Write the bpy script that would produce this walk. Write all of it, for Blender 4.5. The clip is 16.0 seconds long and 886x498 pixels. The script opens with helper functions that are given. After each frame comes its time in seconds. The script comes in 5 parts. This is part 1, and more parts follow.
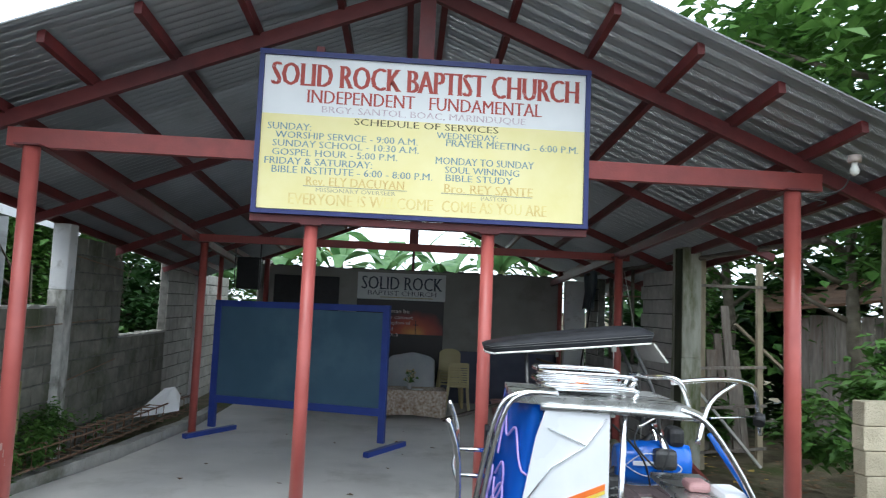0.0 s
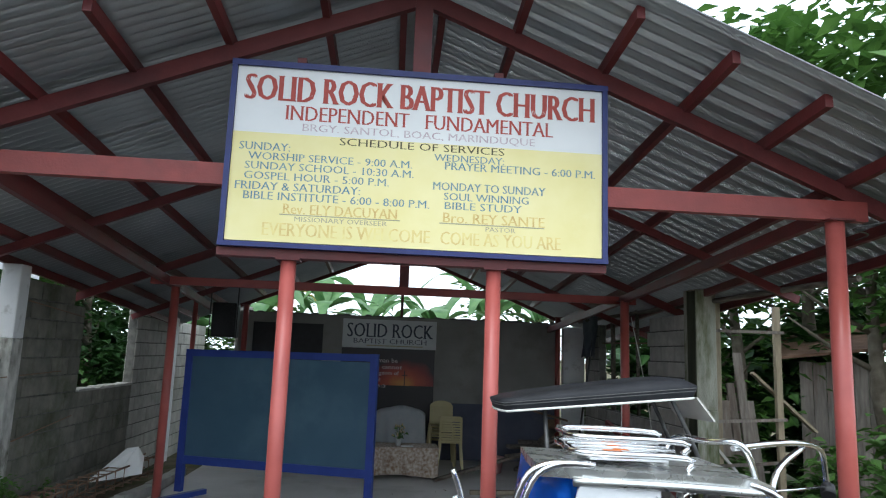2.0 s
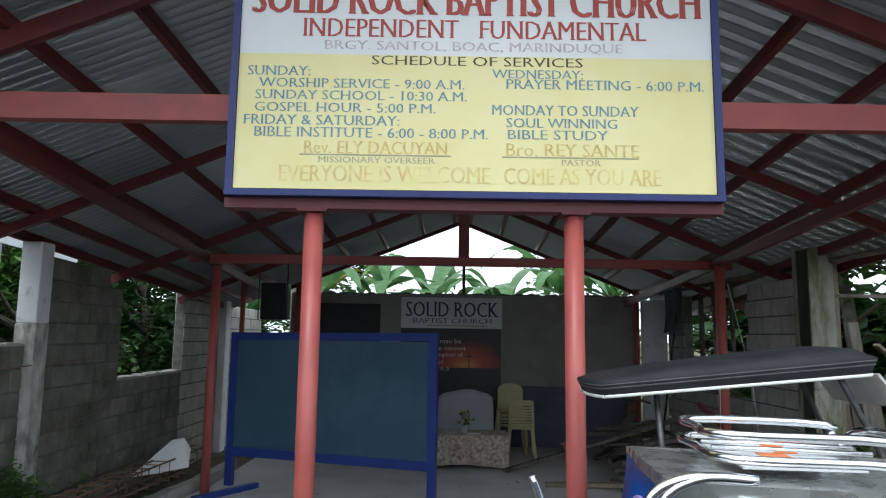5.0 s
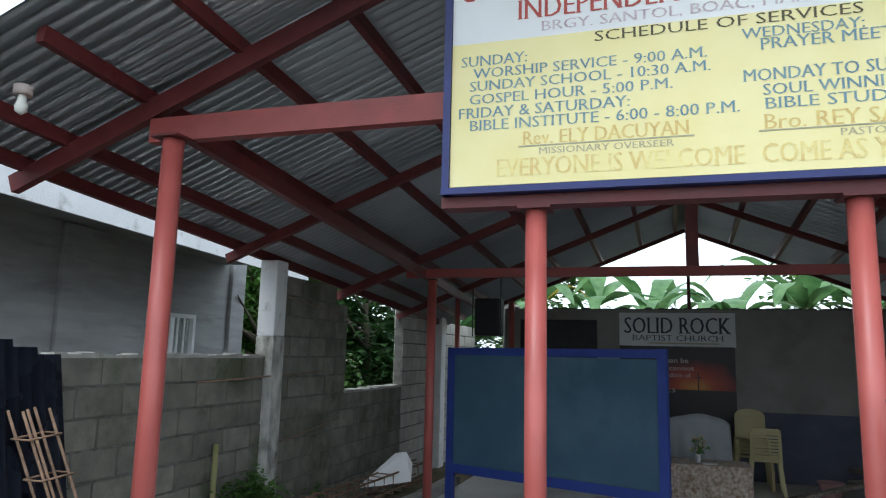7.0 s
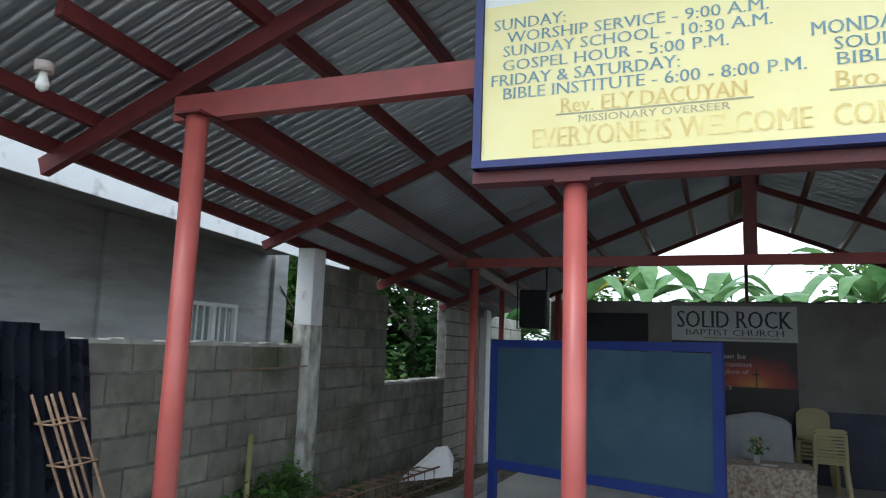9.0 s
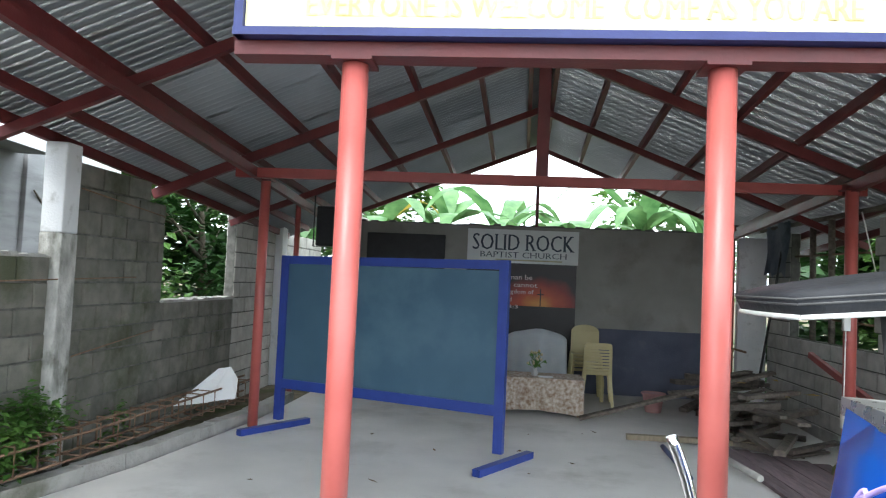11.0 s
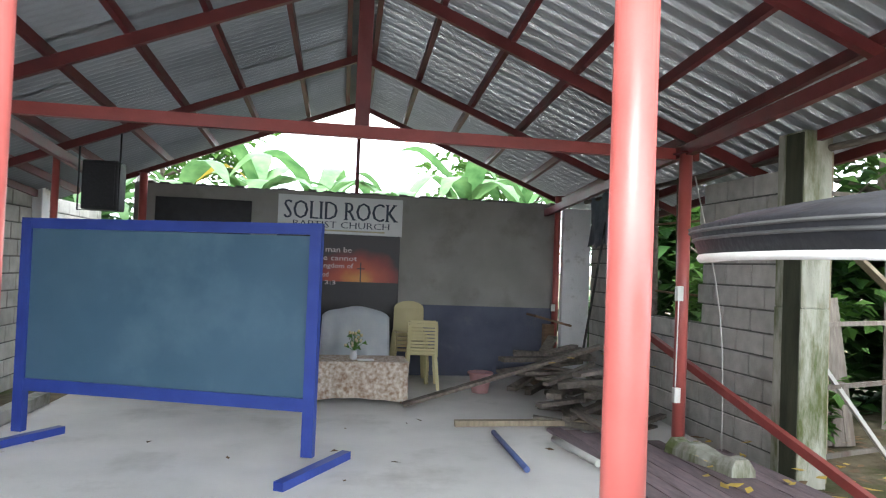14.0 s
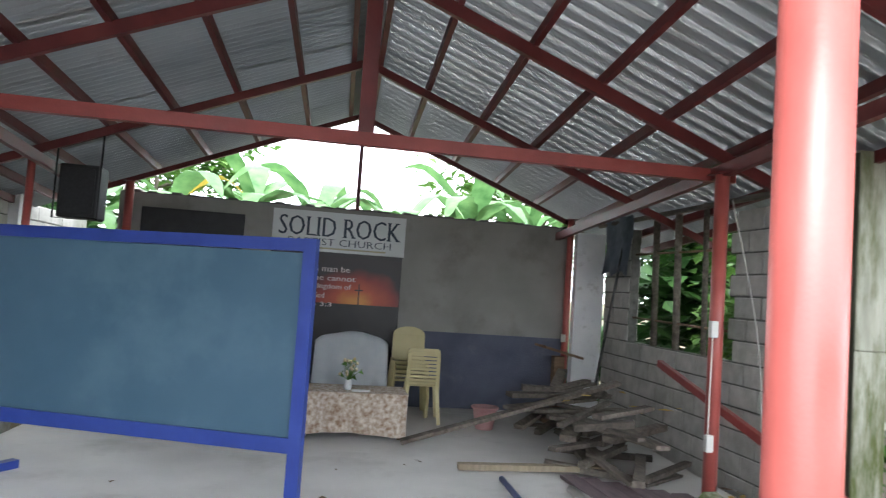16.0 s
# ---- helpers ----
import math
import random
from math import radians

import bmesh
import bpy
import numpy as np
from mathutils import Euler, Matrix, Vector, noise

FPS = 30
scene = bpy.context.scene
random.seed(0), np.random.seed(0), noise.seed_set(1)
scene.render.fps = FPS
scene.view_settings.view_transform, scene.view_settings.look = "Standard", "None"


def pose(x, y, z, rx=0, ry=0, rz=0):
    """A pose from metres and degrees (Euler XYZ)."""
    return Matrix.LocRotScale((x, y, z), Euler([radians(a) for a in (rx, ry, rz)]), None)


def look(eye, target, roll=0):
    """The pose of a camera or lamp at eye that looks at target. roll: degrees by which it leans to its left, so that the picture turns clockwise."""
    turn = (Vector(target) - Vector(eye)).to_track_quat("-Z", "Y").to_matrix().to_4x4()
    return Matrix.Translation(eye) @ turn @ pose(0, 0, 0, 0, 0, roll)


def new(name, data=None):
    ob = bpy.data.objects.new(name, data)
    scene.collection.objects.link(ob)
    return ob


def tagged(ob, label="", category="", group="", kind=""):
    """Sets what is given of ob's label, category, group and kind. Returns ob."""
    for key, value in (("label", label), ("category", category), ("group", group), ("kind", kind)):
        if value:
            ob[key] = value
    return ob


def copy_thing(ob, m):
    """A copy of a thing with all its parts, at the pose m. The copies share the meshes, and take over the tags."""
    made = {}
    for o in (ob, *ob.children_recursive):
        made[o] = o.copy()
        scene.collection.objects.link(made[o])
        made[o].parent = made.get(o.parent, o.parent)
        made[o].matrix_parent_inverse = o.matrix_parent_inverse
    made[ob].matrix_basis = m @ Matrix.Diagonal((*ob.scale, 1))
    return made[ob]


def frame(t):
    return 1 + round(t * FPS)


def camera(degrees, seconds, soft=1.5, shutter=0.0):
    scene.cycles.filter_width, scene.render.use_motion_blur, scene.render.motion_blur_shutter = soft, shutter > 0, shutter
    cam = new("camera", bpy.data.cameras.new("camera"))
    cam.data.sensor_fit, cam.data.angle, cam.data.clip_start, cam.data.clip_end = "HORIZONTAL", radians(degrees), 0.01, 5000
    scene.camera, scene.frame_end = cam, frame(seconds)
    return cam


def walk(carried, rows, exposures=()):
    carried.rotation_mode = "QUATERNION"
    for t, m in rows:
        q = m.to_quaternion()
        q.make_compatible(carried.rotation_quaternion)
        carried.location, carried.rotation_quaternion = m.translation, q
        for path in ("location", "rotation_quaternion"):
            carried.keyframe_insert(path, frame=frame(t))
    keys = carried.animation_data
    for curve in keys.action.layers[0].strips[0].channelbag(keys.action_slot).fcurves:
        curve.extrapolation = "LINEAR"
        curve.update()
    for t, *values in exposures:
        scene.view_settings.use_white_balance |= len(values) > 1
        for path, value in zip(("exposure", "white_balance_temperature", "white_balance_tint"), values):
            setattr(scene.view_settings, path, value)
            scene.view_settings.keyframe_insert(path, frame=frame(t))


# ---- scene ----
cam = camera(66.1, 16.0, soft=1.15, shutter=0.25)
# seconds, eye x y z, pitch, roll, yaw
ROWS = [
    (0.0, -0.409, 0.093, 1.837, 4.76, -2.37, -4.68),
    (0.5, -0.421, 0.311, 1.829, 5.24, -0.92, -1.82),
    (1.0, -0.353, 0.443, 1.829, 6.34, -0.33, -1.66),
    (1.5, -0.373, 0.624, 1.821, 7.52, -1.99, -1.58),
    (2.0, -0.435, 0.795, 1.829, 8.86, -2.07, -5.84),
    (2.5, -0.453, 0.999, 1.801, 5.08, -1.57, -3.16),
    (3.0, -0.355, 1.121, 1.799, 6.32, -0.53, -3.56),
    (3.5, -0.360, 1.265, 1.784, 6.52, -0.74, -2.11),
    (6.0, -0.350, 1.940, 1.754, 7.75, -0.12, 2.31),
    (6.5, -0.405, 1.978, 1.723, 6.90, -0.63, 12.49),
    (7.0, -0.494, 2.099, 1.721, 8.70, -1.39, 16.92),
    (7.5, -0.537, 2.157, 1.705, 7.12, -1.55, 18.11),
    (8.0, -0.519, 2.296, 1.711, 6.88, -1.18, 20.32),
    (8.5, -0.499, 2.310, 1.704, 7.56, -1.25, 21.28),
    (9.0, -0.486, 2.353, 1.683, 8.21, -1.95, 21.05),
    (9.5, -0.444, 2.441, 1.668, 2.07, -3.44, 13.21),
    (9.7, -0.422, 2.462, 1.667, 1.52, -3.46, 10.99),
    (11.8, -0.419, 3.098, 1.522, 3.17, -3.28, -0.02),
    (12.0, -0.435, 3.205, 1.508, 2.95, -3.87, -2.21),
    (12.5, -0.478, 3.279, 1.522, 4.52, -6.34, -8.76),
    (13.0, -0.492, 3.467, 1.543, 4.69, -6.62, -14.33),
    (13.5, -0.445, 3.613, 1.519, 2.87, -4.92, -10.39),
    (14.0, -0.341, 3.774, 1.517, 1.51, -2.22, -9.89),
    (14.5, -0.318, 3.895, 1.513, 0.13, -2.76, -9.91),
    (15.0, -0.365, 4.057, 1.529, 3.06, -4.59, -11.22),
    (15.5, -0.372, 4.219, 1.548, 4.63, -5.81, -14.76),
    (16.0, -0.315, 4.379, 1.527, 3.45, -3.90, -10.06),
]
EXPOSURES = [(t, e, 6050 if t < 10 else 6400, 5 if t < 10 else 6 if t < 13 else 9) for t, e in ((0.0, 0.42), (1.5, 0.34), (3.5, 0.18), (6.0, 0.08), (7.0, 0.25), (9.0, 0.4), (9.4, 0.45), (9.7, 0.6), (11.8, 1.88), (12.5, 1.95), (14.0, 2.0), (16.0, 2.0))]
walk(cam, [(t, pose(x, y, z, 90 + pitch, roll, yaw)) for t, x, y, z, pitch, roll, yaw in ROWS], EXPOSURES)

# ---- world and sun: a bright overcast sky ----
world = bpy.data.worlds.new("overcast_sky")
scene.world = world
world.use_nodes = True
wn, wl = world.node_tree.nodes, world.node_tree.links
sky = wn.new("ShaderNodeTexSky")
sky.sky_type = "NISHITA"
sky.sun_disc = False
sky.sun_elevation, sky.sun_rotation = radians(58), radians(200)
sky.dust_density = 4.0
haze = wn.new("ShaderNodeMix")
haze.data_type = "RGBA"
haze.inputs[0].default_value = 0.8
wl.new(sky.outputs[0], haze.inputs[6])
haze.inputs[7].default_value = (12.6, 13.4, 14.4, 1)
wl.new(haze.outputs[2], wn["Background"].inputs[0])
wn["Background"].inputs[1].default_value = 0.14
sun = new("sun", bpy.data.lights.new("sun", "SUN"))
sun.data.energy, sun.data.angle, sun.data.color = 1.5, radians(30), (1.0, 0.985, 0.96)
sun.matrix_basis = look((-3, -8, 16), (0, 0, 0))


# ---- materials ----
def surf(name, c1, c2, scale=6.0, rough=0.7, metal=0.0, bump=0.15, fine=60.0, stain=None, stain_scale=1.2, stain_at=0.58, stretch=(1, 1, 1), per_object=0.0, spec=0.4, translucent=0.0):
    m = bpy.data.materials.new(name)
    m.use_nodes = True
    n, l = m.node_tree.nodes, m.node_tree.links
    b = n["Principled BSDF"]
    geo = n.new("ShaderNodeNewGeometry")
    mp = n.new("ShaderNodeMapping")
    mp.inputs["Scale"].default_value = stretch
    l.new(geo.outputs["Position"], mp.inputs["Vector"])
    n1 = n.new("ShaderNodeTexNoise")
    n1.inputs["Scale"].default_value, n1.inputs["Detail"].default_value = scale, 6
    l.new(mp.outputs[0], n1.inputs["Vector"])
    ramp = n.new("ShaderNodeValToRGB")
    ramp.color_ramp.elements[0].position, ramp.color_ramp.elements[1].position = 0.32, 0.68
    ramp.color_ramp.elements[0].color, ramp.color_ramp.elements[1].color = (*c1, 1), (*c2, 1)
    l.new(n1.outputs["Fac"], ramp.inputs[0])
    col = ramp.outputs[0]
    if stain:
        n2 = n.new("ShaderNodeTexNoise")
        n2.inputs["Scale"].default_value, n2.inputs["Detail"].default_value, n2.inputs["Roughness"].default_value = stain_scale, 8, 0.65
        l.new(mp.outputs[0], n2.inputs["Vector"])
        r2 = n.new("ShaderNodeValToRGB")
        r2.color_ramp.elements[0].position, r2.color_ramp.elements[1].position = stain_at - 0.06, stain_at + 0.1
        l.new(n2.outputs["Fac"], r2.inputs[0])
        mx = n.new("ShaderNodeMix")
        mx.data_type = "RGBA"
        l.new(r2.outputs[0], mx.inputs[0])
        l.new(col, mx.inputs[6])
        mx.inputs[7].default_value = (*stain, 1)
        col = mx.outputs[2]
    if per_object:
        info = n.new("ShaderNodeObjectInfo")
        mr = n.new("ShaderNodeMapRange")
        mr.inputs[3].default_value, mr.inputs[4].default_value = 1 - per_object, 1 + per_object
        l.new(info.outputs["Random"], mr.inputs[0])
        hs = n.new("ShaderNodeHueSaturation")
        l.new(mr.outputs[0], hs.inputs["Value"])
        l.new(col, hs.inputs["Color"])
        col = hs.outputs[0]
    l.new(col, b.inputs["Base Color"])
    n3 = n.new("ShaderNodeTexNoise")
    n3.inputs["Scale"].default_value, n3.inputs["Detail"].default_value = fine, 4
    l.new(mp.outputs[0], n3.inputs["Vector"])
    bp = n.new("ShaderNodeBump")
    bp.inputs["Strength"].default_value, bp.inputs["Distance"].default_value = bump, 0.02
    l.new(n3.outputs["Fac"], bp.inputs["Height"])
    l.new(bp.outputs[0], b.inputs["Normal"])
    rr = n.new("ShaderNodeMapRange")
    rr.inputs[3].default_value, rr.inputs[4].default_value = max(0.03, rough - 0.12), min(1, rough + 0.12)
    l.new(n1.outputs["Fac"], rr.inputs[0])
    l.new(rr.outputs[0], b.inputs["Roughness"])
    b.inputs["Metallic"].default_value = metal
    b.inputs["Specular IOR Level"].default_value = spec
    if translucent:
        tr = n.new("ShaderNodeBsdfTranslucent")
        l.new(col, tr.inputs[0])
        ms = n.new("ShaderNodeMixShader")
        ms.inputs[0].default_value = translucent
        l.new(b.outputs[0], ms.inputs[1])
        l.new(tr.outputs[0], ms.inputs[2])
        l.new(ms.outputs[0], n["Material Output"].inputs[0])
    return m


# one red paint: roof steel darkened for interior shade, posts paled for glare
RED_SHADE = surf("red_paint_shaded", (0.105, 0.02, 0.021), (0.15, 0.028, 0.028), 5, 0.45, bump=0.08, stain=(0.08, 0.018, 0.02), stain_at=0.62)
RED_TIE = surf("red_paint_mid", (0.24, 0.045, 0.04), (0.31, 0.06, 0.052), 5, 0.42, bump=0.08, stain=(0.19, 0.04, 0.036), stain_at=0.64)
RED_POST = surf("red_paint_lit", (0.39, 0.092, 0.08), (0.46, 0.115, 0.10), 4, 0.35, bump=0.05, stain=(0.40, 0.09, 0.07), stain_at=0.62)
PALE = surf("scraped_paint", (0.50, 0.36, 0.32), (0.58, 0.30, 0.26), 30, 0.7)
GALV = surf("galvanised_iron", (0.36, 0.375, 0.385), (0.44, 0.455, 0.465), 1.6, 0.37, metal=0.56, bump=0.004, fine=30, stain=(0.33, 0.335, 0.335), stain_scale=0.8, stain_at=0.6, per_object=0.12)
BLOCK = surf("grey_hollow_block", (0.22, 0.215, 0.195), (0.33, 0.32, 0.29), 7, 0.93, bump=0.5, fine=90, stain=(0.12, 0.125, 0.10), stain_scale=1.1, stain_at=0.56, per_object=0.14, spec=0.15)
BLOCK_DAMP = surf("damp_hollow_block", (0.155, 0.153, 0.13), (0.245, 0.235, 0.20), 6, 0.92, bump=0.5, fine=90, stain=(0.10, 0.11, 0.07), stain_scale=1.3, stain_at=0.56, per_object=0.14, spec=0.15)
# hollow block with the daylight on it put into a paler base colour
BLOCK_LIT = surf("daylit_hollow_block", (0.40, 0.385, 0.35), (0.52, 0.50, 0.46), 7, 0.93, bump=0.5, fine=90, stain=(0.30, 0.29, 0.25), stain_at=0.6, per_object=0.1, spec=0.15)
BLOCK_STACK = surf("yellowish_block", (0.42, 0.37, 0.27), (0.54, 0.48, 0.36), 7, 0.93, bump=0.6, fine=70, stain=(0.30, 0.27, 0.19), stain_at=0.58, per_object=0.15, spec=0.15)
MORTAR = surf("mortar", (0.11, 0.11, 0.10), (0.20, 0.195, 0.18), 14, 0.95, bump=0.6, spec=0.1)
CONCRETE = surf("concrete_floor", (0.58, 0.56, 0.535), (0.68, 0.655, 0.625), 1.6, 0.78, bump=0.12, fine=45, stain=(0.48, 0.46, 0.43), stain_scale=0.9, stain_at=0.6, spec=0.3)
KERB = surf("rough_concrete", (0.36, 0.35, 0.32), (0.46, 0.45, 0.42), 6, 0.92, bump=0.6, fine=35, stain=(0.17, 0.17, 0.13), stain_at=0.6)
PLASTER = surf("grey_plaster", (0.25, 0.245, 0.225), (0.31, 0.30, 0.275), 2.2, 0.9, bump=0.15, stain=(0.21, 0.20, 0.18), stain_at=0.6, spec=0.2)
PLASTER2 = surf("neighbour_plaster", (0.30, 0.30, 0.30), (0.37, 0.37, 0.37), 2.0, 0.9, bump=0.2, stain=(0.24, 0.24, 0.24), stain_at=0.6, stretch=(1, 1, 5), spec=0.2)
BLUEGREY = surf("blue_grey_painted_block", (0.085, 0.095, 0.135), (0.12, 0.13, 0.175), 3, 0.8, bump=0.3, stain=(0.17, 0.17, 0.20), stain_scale=1.6, stain_at=0.62)
# real white paint on fascia and near column; elsewhere white stands for daylight
WHITE_PAINT_LIT = surf("weathered_white_and_daylit", (0.72, 0.73, 0.74), (0.80, 0.80, 0.80), 4, 0.7, stain=(0.45, 0.44, 0.42), stain_scale=5, stain_at=0.63, bump=0.2)
MOSSY = surf("mossy_old_concrete", (0.31, 0.31, 0.25), (0.46, 0.45, 0.38), 5, 0.92, bump=0.5, stain=(0.11, 0.13, 0.05), stain_scale=2.2, stain_at=0.51, stretch=(2, 2, 0.5), spec=0.15)
BLACKMOSS = surf("black_streaked_concrete", (0.045, 0.05, 0.035), (0.085, 0.09, 0.06), 4, 0.95, bump=0.5, stretch=(2, 2, 0.4), spec=0.1)
PEEL = surf("peeling_column", (0.30, 0.295, 0.27), (0.62, 0.61, 0.57), 9, 0.92, bump=0.6, stain=(0.13, 0.13, 0.10), stain_scale=4, stain_at=0.55, stretch=(1, 1, 0.5), spec=0.15)
BLUEFRAME = surf("blue_frame_paint", (0.025, 0.05, 0.25), (0.035, 0.068, 0.31), 5, 0.4, bump=0.06, stain=(0.05, 0.08, 0.28), stain_at=0.66)
NAVY = surf("navy_sign_frame", (0.02, 0.028, 0.12), (0.032, 0.042, 0.16), 6, 0.45, bump=0.08)
BOARD = surf("green_chalkboard", (0.05, 0.11, 0.165), (0.068, 0.135, 0.195), 1.8, 0.55, bump=0.03, stain=(0.082, 0.155, 0.21), stain_scale=0.9, stain_at=0.58)
SIGNWHITE = surf("sign_white_paint", (0.74, 0.74, 0.73), (0.80, 0.80, 0.79), 3, 0.55, bump=0.03)
SIGNYELLOW = surf("sign_yellow_paint", (0.80, 0.71, 0.32), (0.85, 0.77, 0.41), 3, 0.55, bump=0.03, stain=(0.84, 0.77, 0.42), stain_at=0.6)
T_RED = surf("sign_red_letters", (0.38, 0.065, 0.05), (0.45, 0.085, 0.065), 20, 0.6)
T_MAUVE = surf("sign_faded_letters", (0.44, 0.32, 0.35), (0.64, 0.57, 0.58), 26, 0.6)
T_DARK = surf("sign_dark_letters", (0.07, 0.065, 0.035), (0.11, 0.10, 0.05), 20, 0.6)
T_BLUE = surf("sign_blue_letters", (0.11, 0.23, 0.33), (0.24, 0.36, 0.37), 16, 0.6)
T_ORANGE = surf("sign_faded_orange_letters", (0.60, 0.40, 0.14), (0.78, 0.64, 0.24), 22, 0.6)
T_FADED = surf("sign_flaked_letters", (0.66, 0.47, 0.17), (0.79, 0.66, 0.26), 16, 0.6, stain=(0.82, 0.73, 0.32), stain_scale=5, stain_at=0.46)
APRON = surf("weathered_apron", (0.27, 0.265, 0.25), (0.36, 0.35, 0.33), 1.6, 0.85, bump=0.2, fine=45, stain=(0.2, 0.2, 0.17), stain_scale=0.9, stain_at=0.58, spec=0.2)
T_GREY = surf("sign_grey_letters", (0.36, 0.34, 0.25), (0.5, 0.46, 0.3), 20, 0.6)
CHROME = surf("chrome", (0.72, 0.73, 0.75), (0.82, 0.82, 0.83), 6, 0.16, metal=1.0, bump=0.01)
BLUEBODY = surf("blue_body_paint", (0.015, 0.13, 0.62), (0.02, 0.17, 0.70), 2, 0.22, bump=0.0, spec=0.6)
WHITEBODY = surf("white_body_panel", (0.66, 0.68, 0.70), (0.76, 0.77, 0.79), 3, 0.3, bump=0.02)
PURPLE = surf("violet_line_paint", (0.42, 0.30, 0.72), (0.55, 0.42, 0.80), 9, 0.4)
ORANGE = surf("orange_stripe", (0.75, 0.16, 0.03), (0.82, 0.25, 0.04), 9, 0.4)
GOLD = surf("yellow_stripe", (0.75, 0.55, 0.08), (0.8, 0.6, 0.1), 9, 0.4)
STEELPLATE = surf("brushed_steel_plate", (0.55, 0.56, 0.55), (0.7, 0.7, 0.68), 8, 0.28, metal=0.9, bump=0.03)
BLACKVINYL = surf("black_vinyl", (0.014, 0.015, 0.018), (0.026, 0.027, 0.032), 8, 0.6, bump=0.12, spec=0.22)
PIPING = surf("white_piping", (0.7, 0.69, 0.66), (0.78, 0.77, 0.74), 20, 0.5)
RUBBER = surf("tyre_rubber", (0.015, 0.015, 0.015), (0.03, 0.03, 0.03), 20, 0.85)
DARKMETAL = surf("dark_engine_metal", (0.05, 0.05, 0.05), (0.14, 0.14, 0.14), 12, 0.5, metal=0.7)
INTERIOR = surf("dark_cab_lining", (0.02, 0.02, 0.022), (0.04, 0.04, 0.045), 8, 0.7)
RUST = surf("rusty_rebar", (0.17, 0.105, 0.07), (0.28, 0.18, 0.12), 25, 0.9, bump=0.4)
CHAIR = surf("cream_plastic", (0.50, 0.43, 0.22), (0.57, 0.50, 0.27), 4, 0.45, bump=0.02, stain=(0.44, 0.37, 0.19))
CLOTH = surf("patterned_tablecloth", (0.62, 0.55, 0.47), (0.27, 0.17, 0.11), 24, 0.75, bump=0.25, fine=18)
WHITECLOTH = surf("pale_draped_cloth", (0.60, 0.64, 0.68), (0.70, 0.72, 0.74), 5, 0.85, bump=0.2, fine=14)
WOOD = surf("brown_wood", (0.14, 0.085, 0.05), (0.23, 0.15, 0.09), 5, 0.75, bump=0.25, stretch=(1, 1, 6))
OLDWOOD = surf("grey_old_lumber", (0.10, 0.085, 0.07), (0.20, 0.17, 0.14), 6, 0.9, bump=0.5, stretch=(5, 1, 5), per_object=0.35, stain=(0.06, 0.05, 0.04))
PURPLEWOOD = surf("dull_purple_planks", (0.15, 0.115, 0.125), (0.23, 0.17, 0.175), 6, 0.8, bump=0.3, stretch=(6, 1, 6), per_object=0.2, stain=(0.11, 0.08, 0.08))
PALEWOOD = surf("pale_timber", (0.24, 0.195, 0.135), (0.34, 0.285, 0.20), 6, 0.85, bump=0.3, stretch=(5, 5, 1))
SHED = surf("weathered_boards", (0.14, 0.12, 0.105), (0.25, 0.22, 0.19), 5, 0.9, bump=0.4, stretch=(5, 5, 0.6), per_object=0.25, stain=(0.14, 0.10, 0.08))
RUSTROOF = surf("rusty_roof", (0.15, 0.08, 0.05), (0.25, 0.15, 0.10), 4, 0.85, bump=0.3)
BAN_WHITE = surf("banner_white", (0.62, 0.64, 0.64), (0.70, 0.71, 0.71), 3, 0.5, bump=0.04)
BAN_BLACK = surf("banner_black", (0.015, 0.014, 0.016), (0.03, 0.025, 0.025), 3, 0.4, bump=0.04)
BAN_TEXT = surf("banner_pale_text", (0.55, 0.42, 0.40), (0.62, 0.5, 0.48), 8, 0.5)
BAN_DARK = surf("banner_navy_text", (0.03, 0.045, 0.07), (0.045, 0.06, 0.09), 8, 0.5)
BLACK = surf("black_plastic", (0.014, 0.014, 0.015), (0.026, 0.026, 0.028), 10, 0.55)
GRILLE = surf("speaker_grille", (0.02, 0.02, 0.022), (0.035, 0.035, 0.038), 60, 0.7, bump=0.4, fine=300)
TARP = surf("grey_blue_tarp", (0.10, 0.12, 0.15), (0.22, 0.25, 0.29), 5, 0.45, bump=0.6, fine=9)
PVC = surf("grey_pvc", (0.42, 0.41, 0.38), (0.52, 0.5, 0.46), 8, 0.5)
BLUEPIPE = surf("blue_pvc", (0.07, 0.10, 0.24), (0.10, 0.14, 0.30), 8, 0.45)
PINK = surf("pink_plastic", (0.42, 0.22, 0.22), (0.52, 0.30, 0.29), 8, 0.5)
DARKSHEET = surf("dark_blue_roof_sheet", (0.075, 0.09, 0.14), (0.11, 0.13, 0.19), 4, 0.28, metal=0.5, bump=0.02)
BULB = surf("milky_bulb", (0.75, 0.74, 0.68), (0.8, 0.8, 0.75), 5, 0.25, bump=0.0)
SOCKET = surf("white_socket", (0.5, 0.42, 0.38), (0.6, 0.5, 0.45), 8, 0.5)
WIRE = surf("grey_cable", (0.06, 0.06, 0.06), (0.1, 0.1, 0.1), 8, 0.7)
SWITCH = surf("white_switch_box", (0.66, 0.65, 0.6), (0.72, 0.71, 0.67), 8, 0.5)
WINFRAME = surf("white_window_frame", (0.62, 0.62, 0.62), (0.7, 0.7, 0.7), 8, 0.5)
SOIL = surf("earth_and_litter", (0.09, 0.075, 0.05), (0.17, 0.145, 0.10), 5, 0.97, bump=0.7, fine=30, stain=(0.07, 0.09, 0.035), stain_scale=1.4, stain_at=0.55, spec=0.1)
LEAF = surf("green_leaves", (0.045, 0.12, 0.022), (0.12, 0.24, 0.05), 3, 0.5, bump=0.1, translucent=0.3)
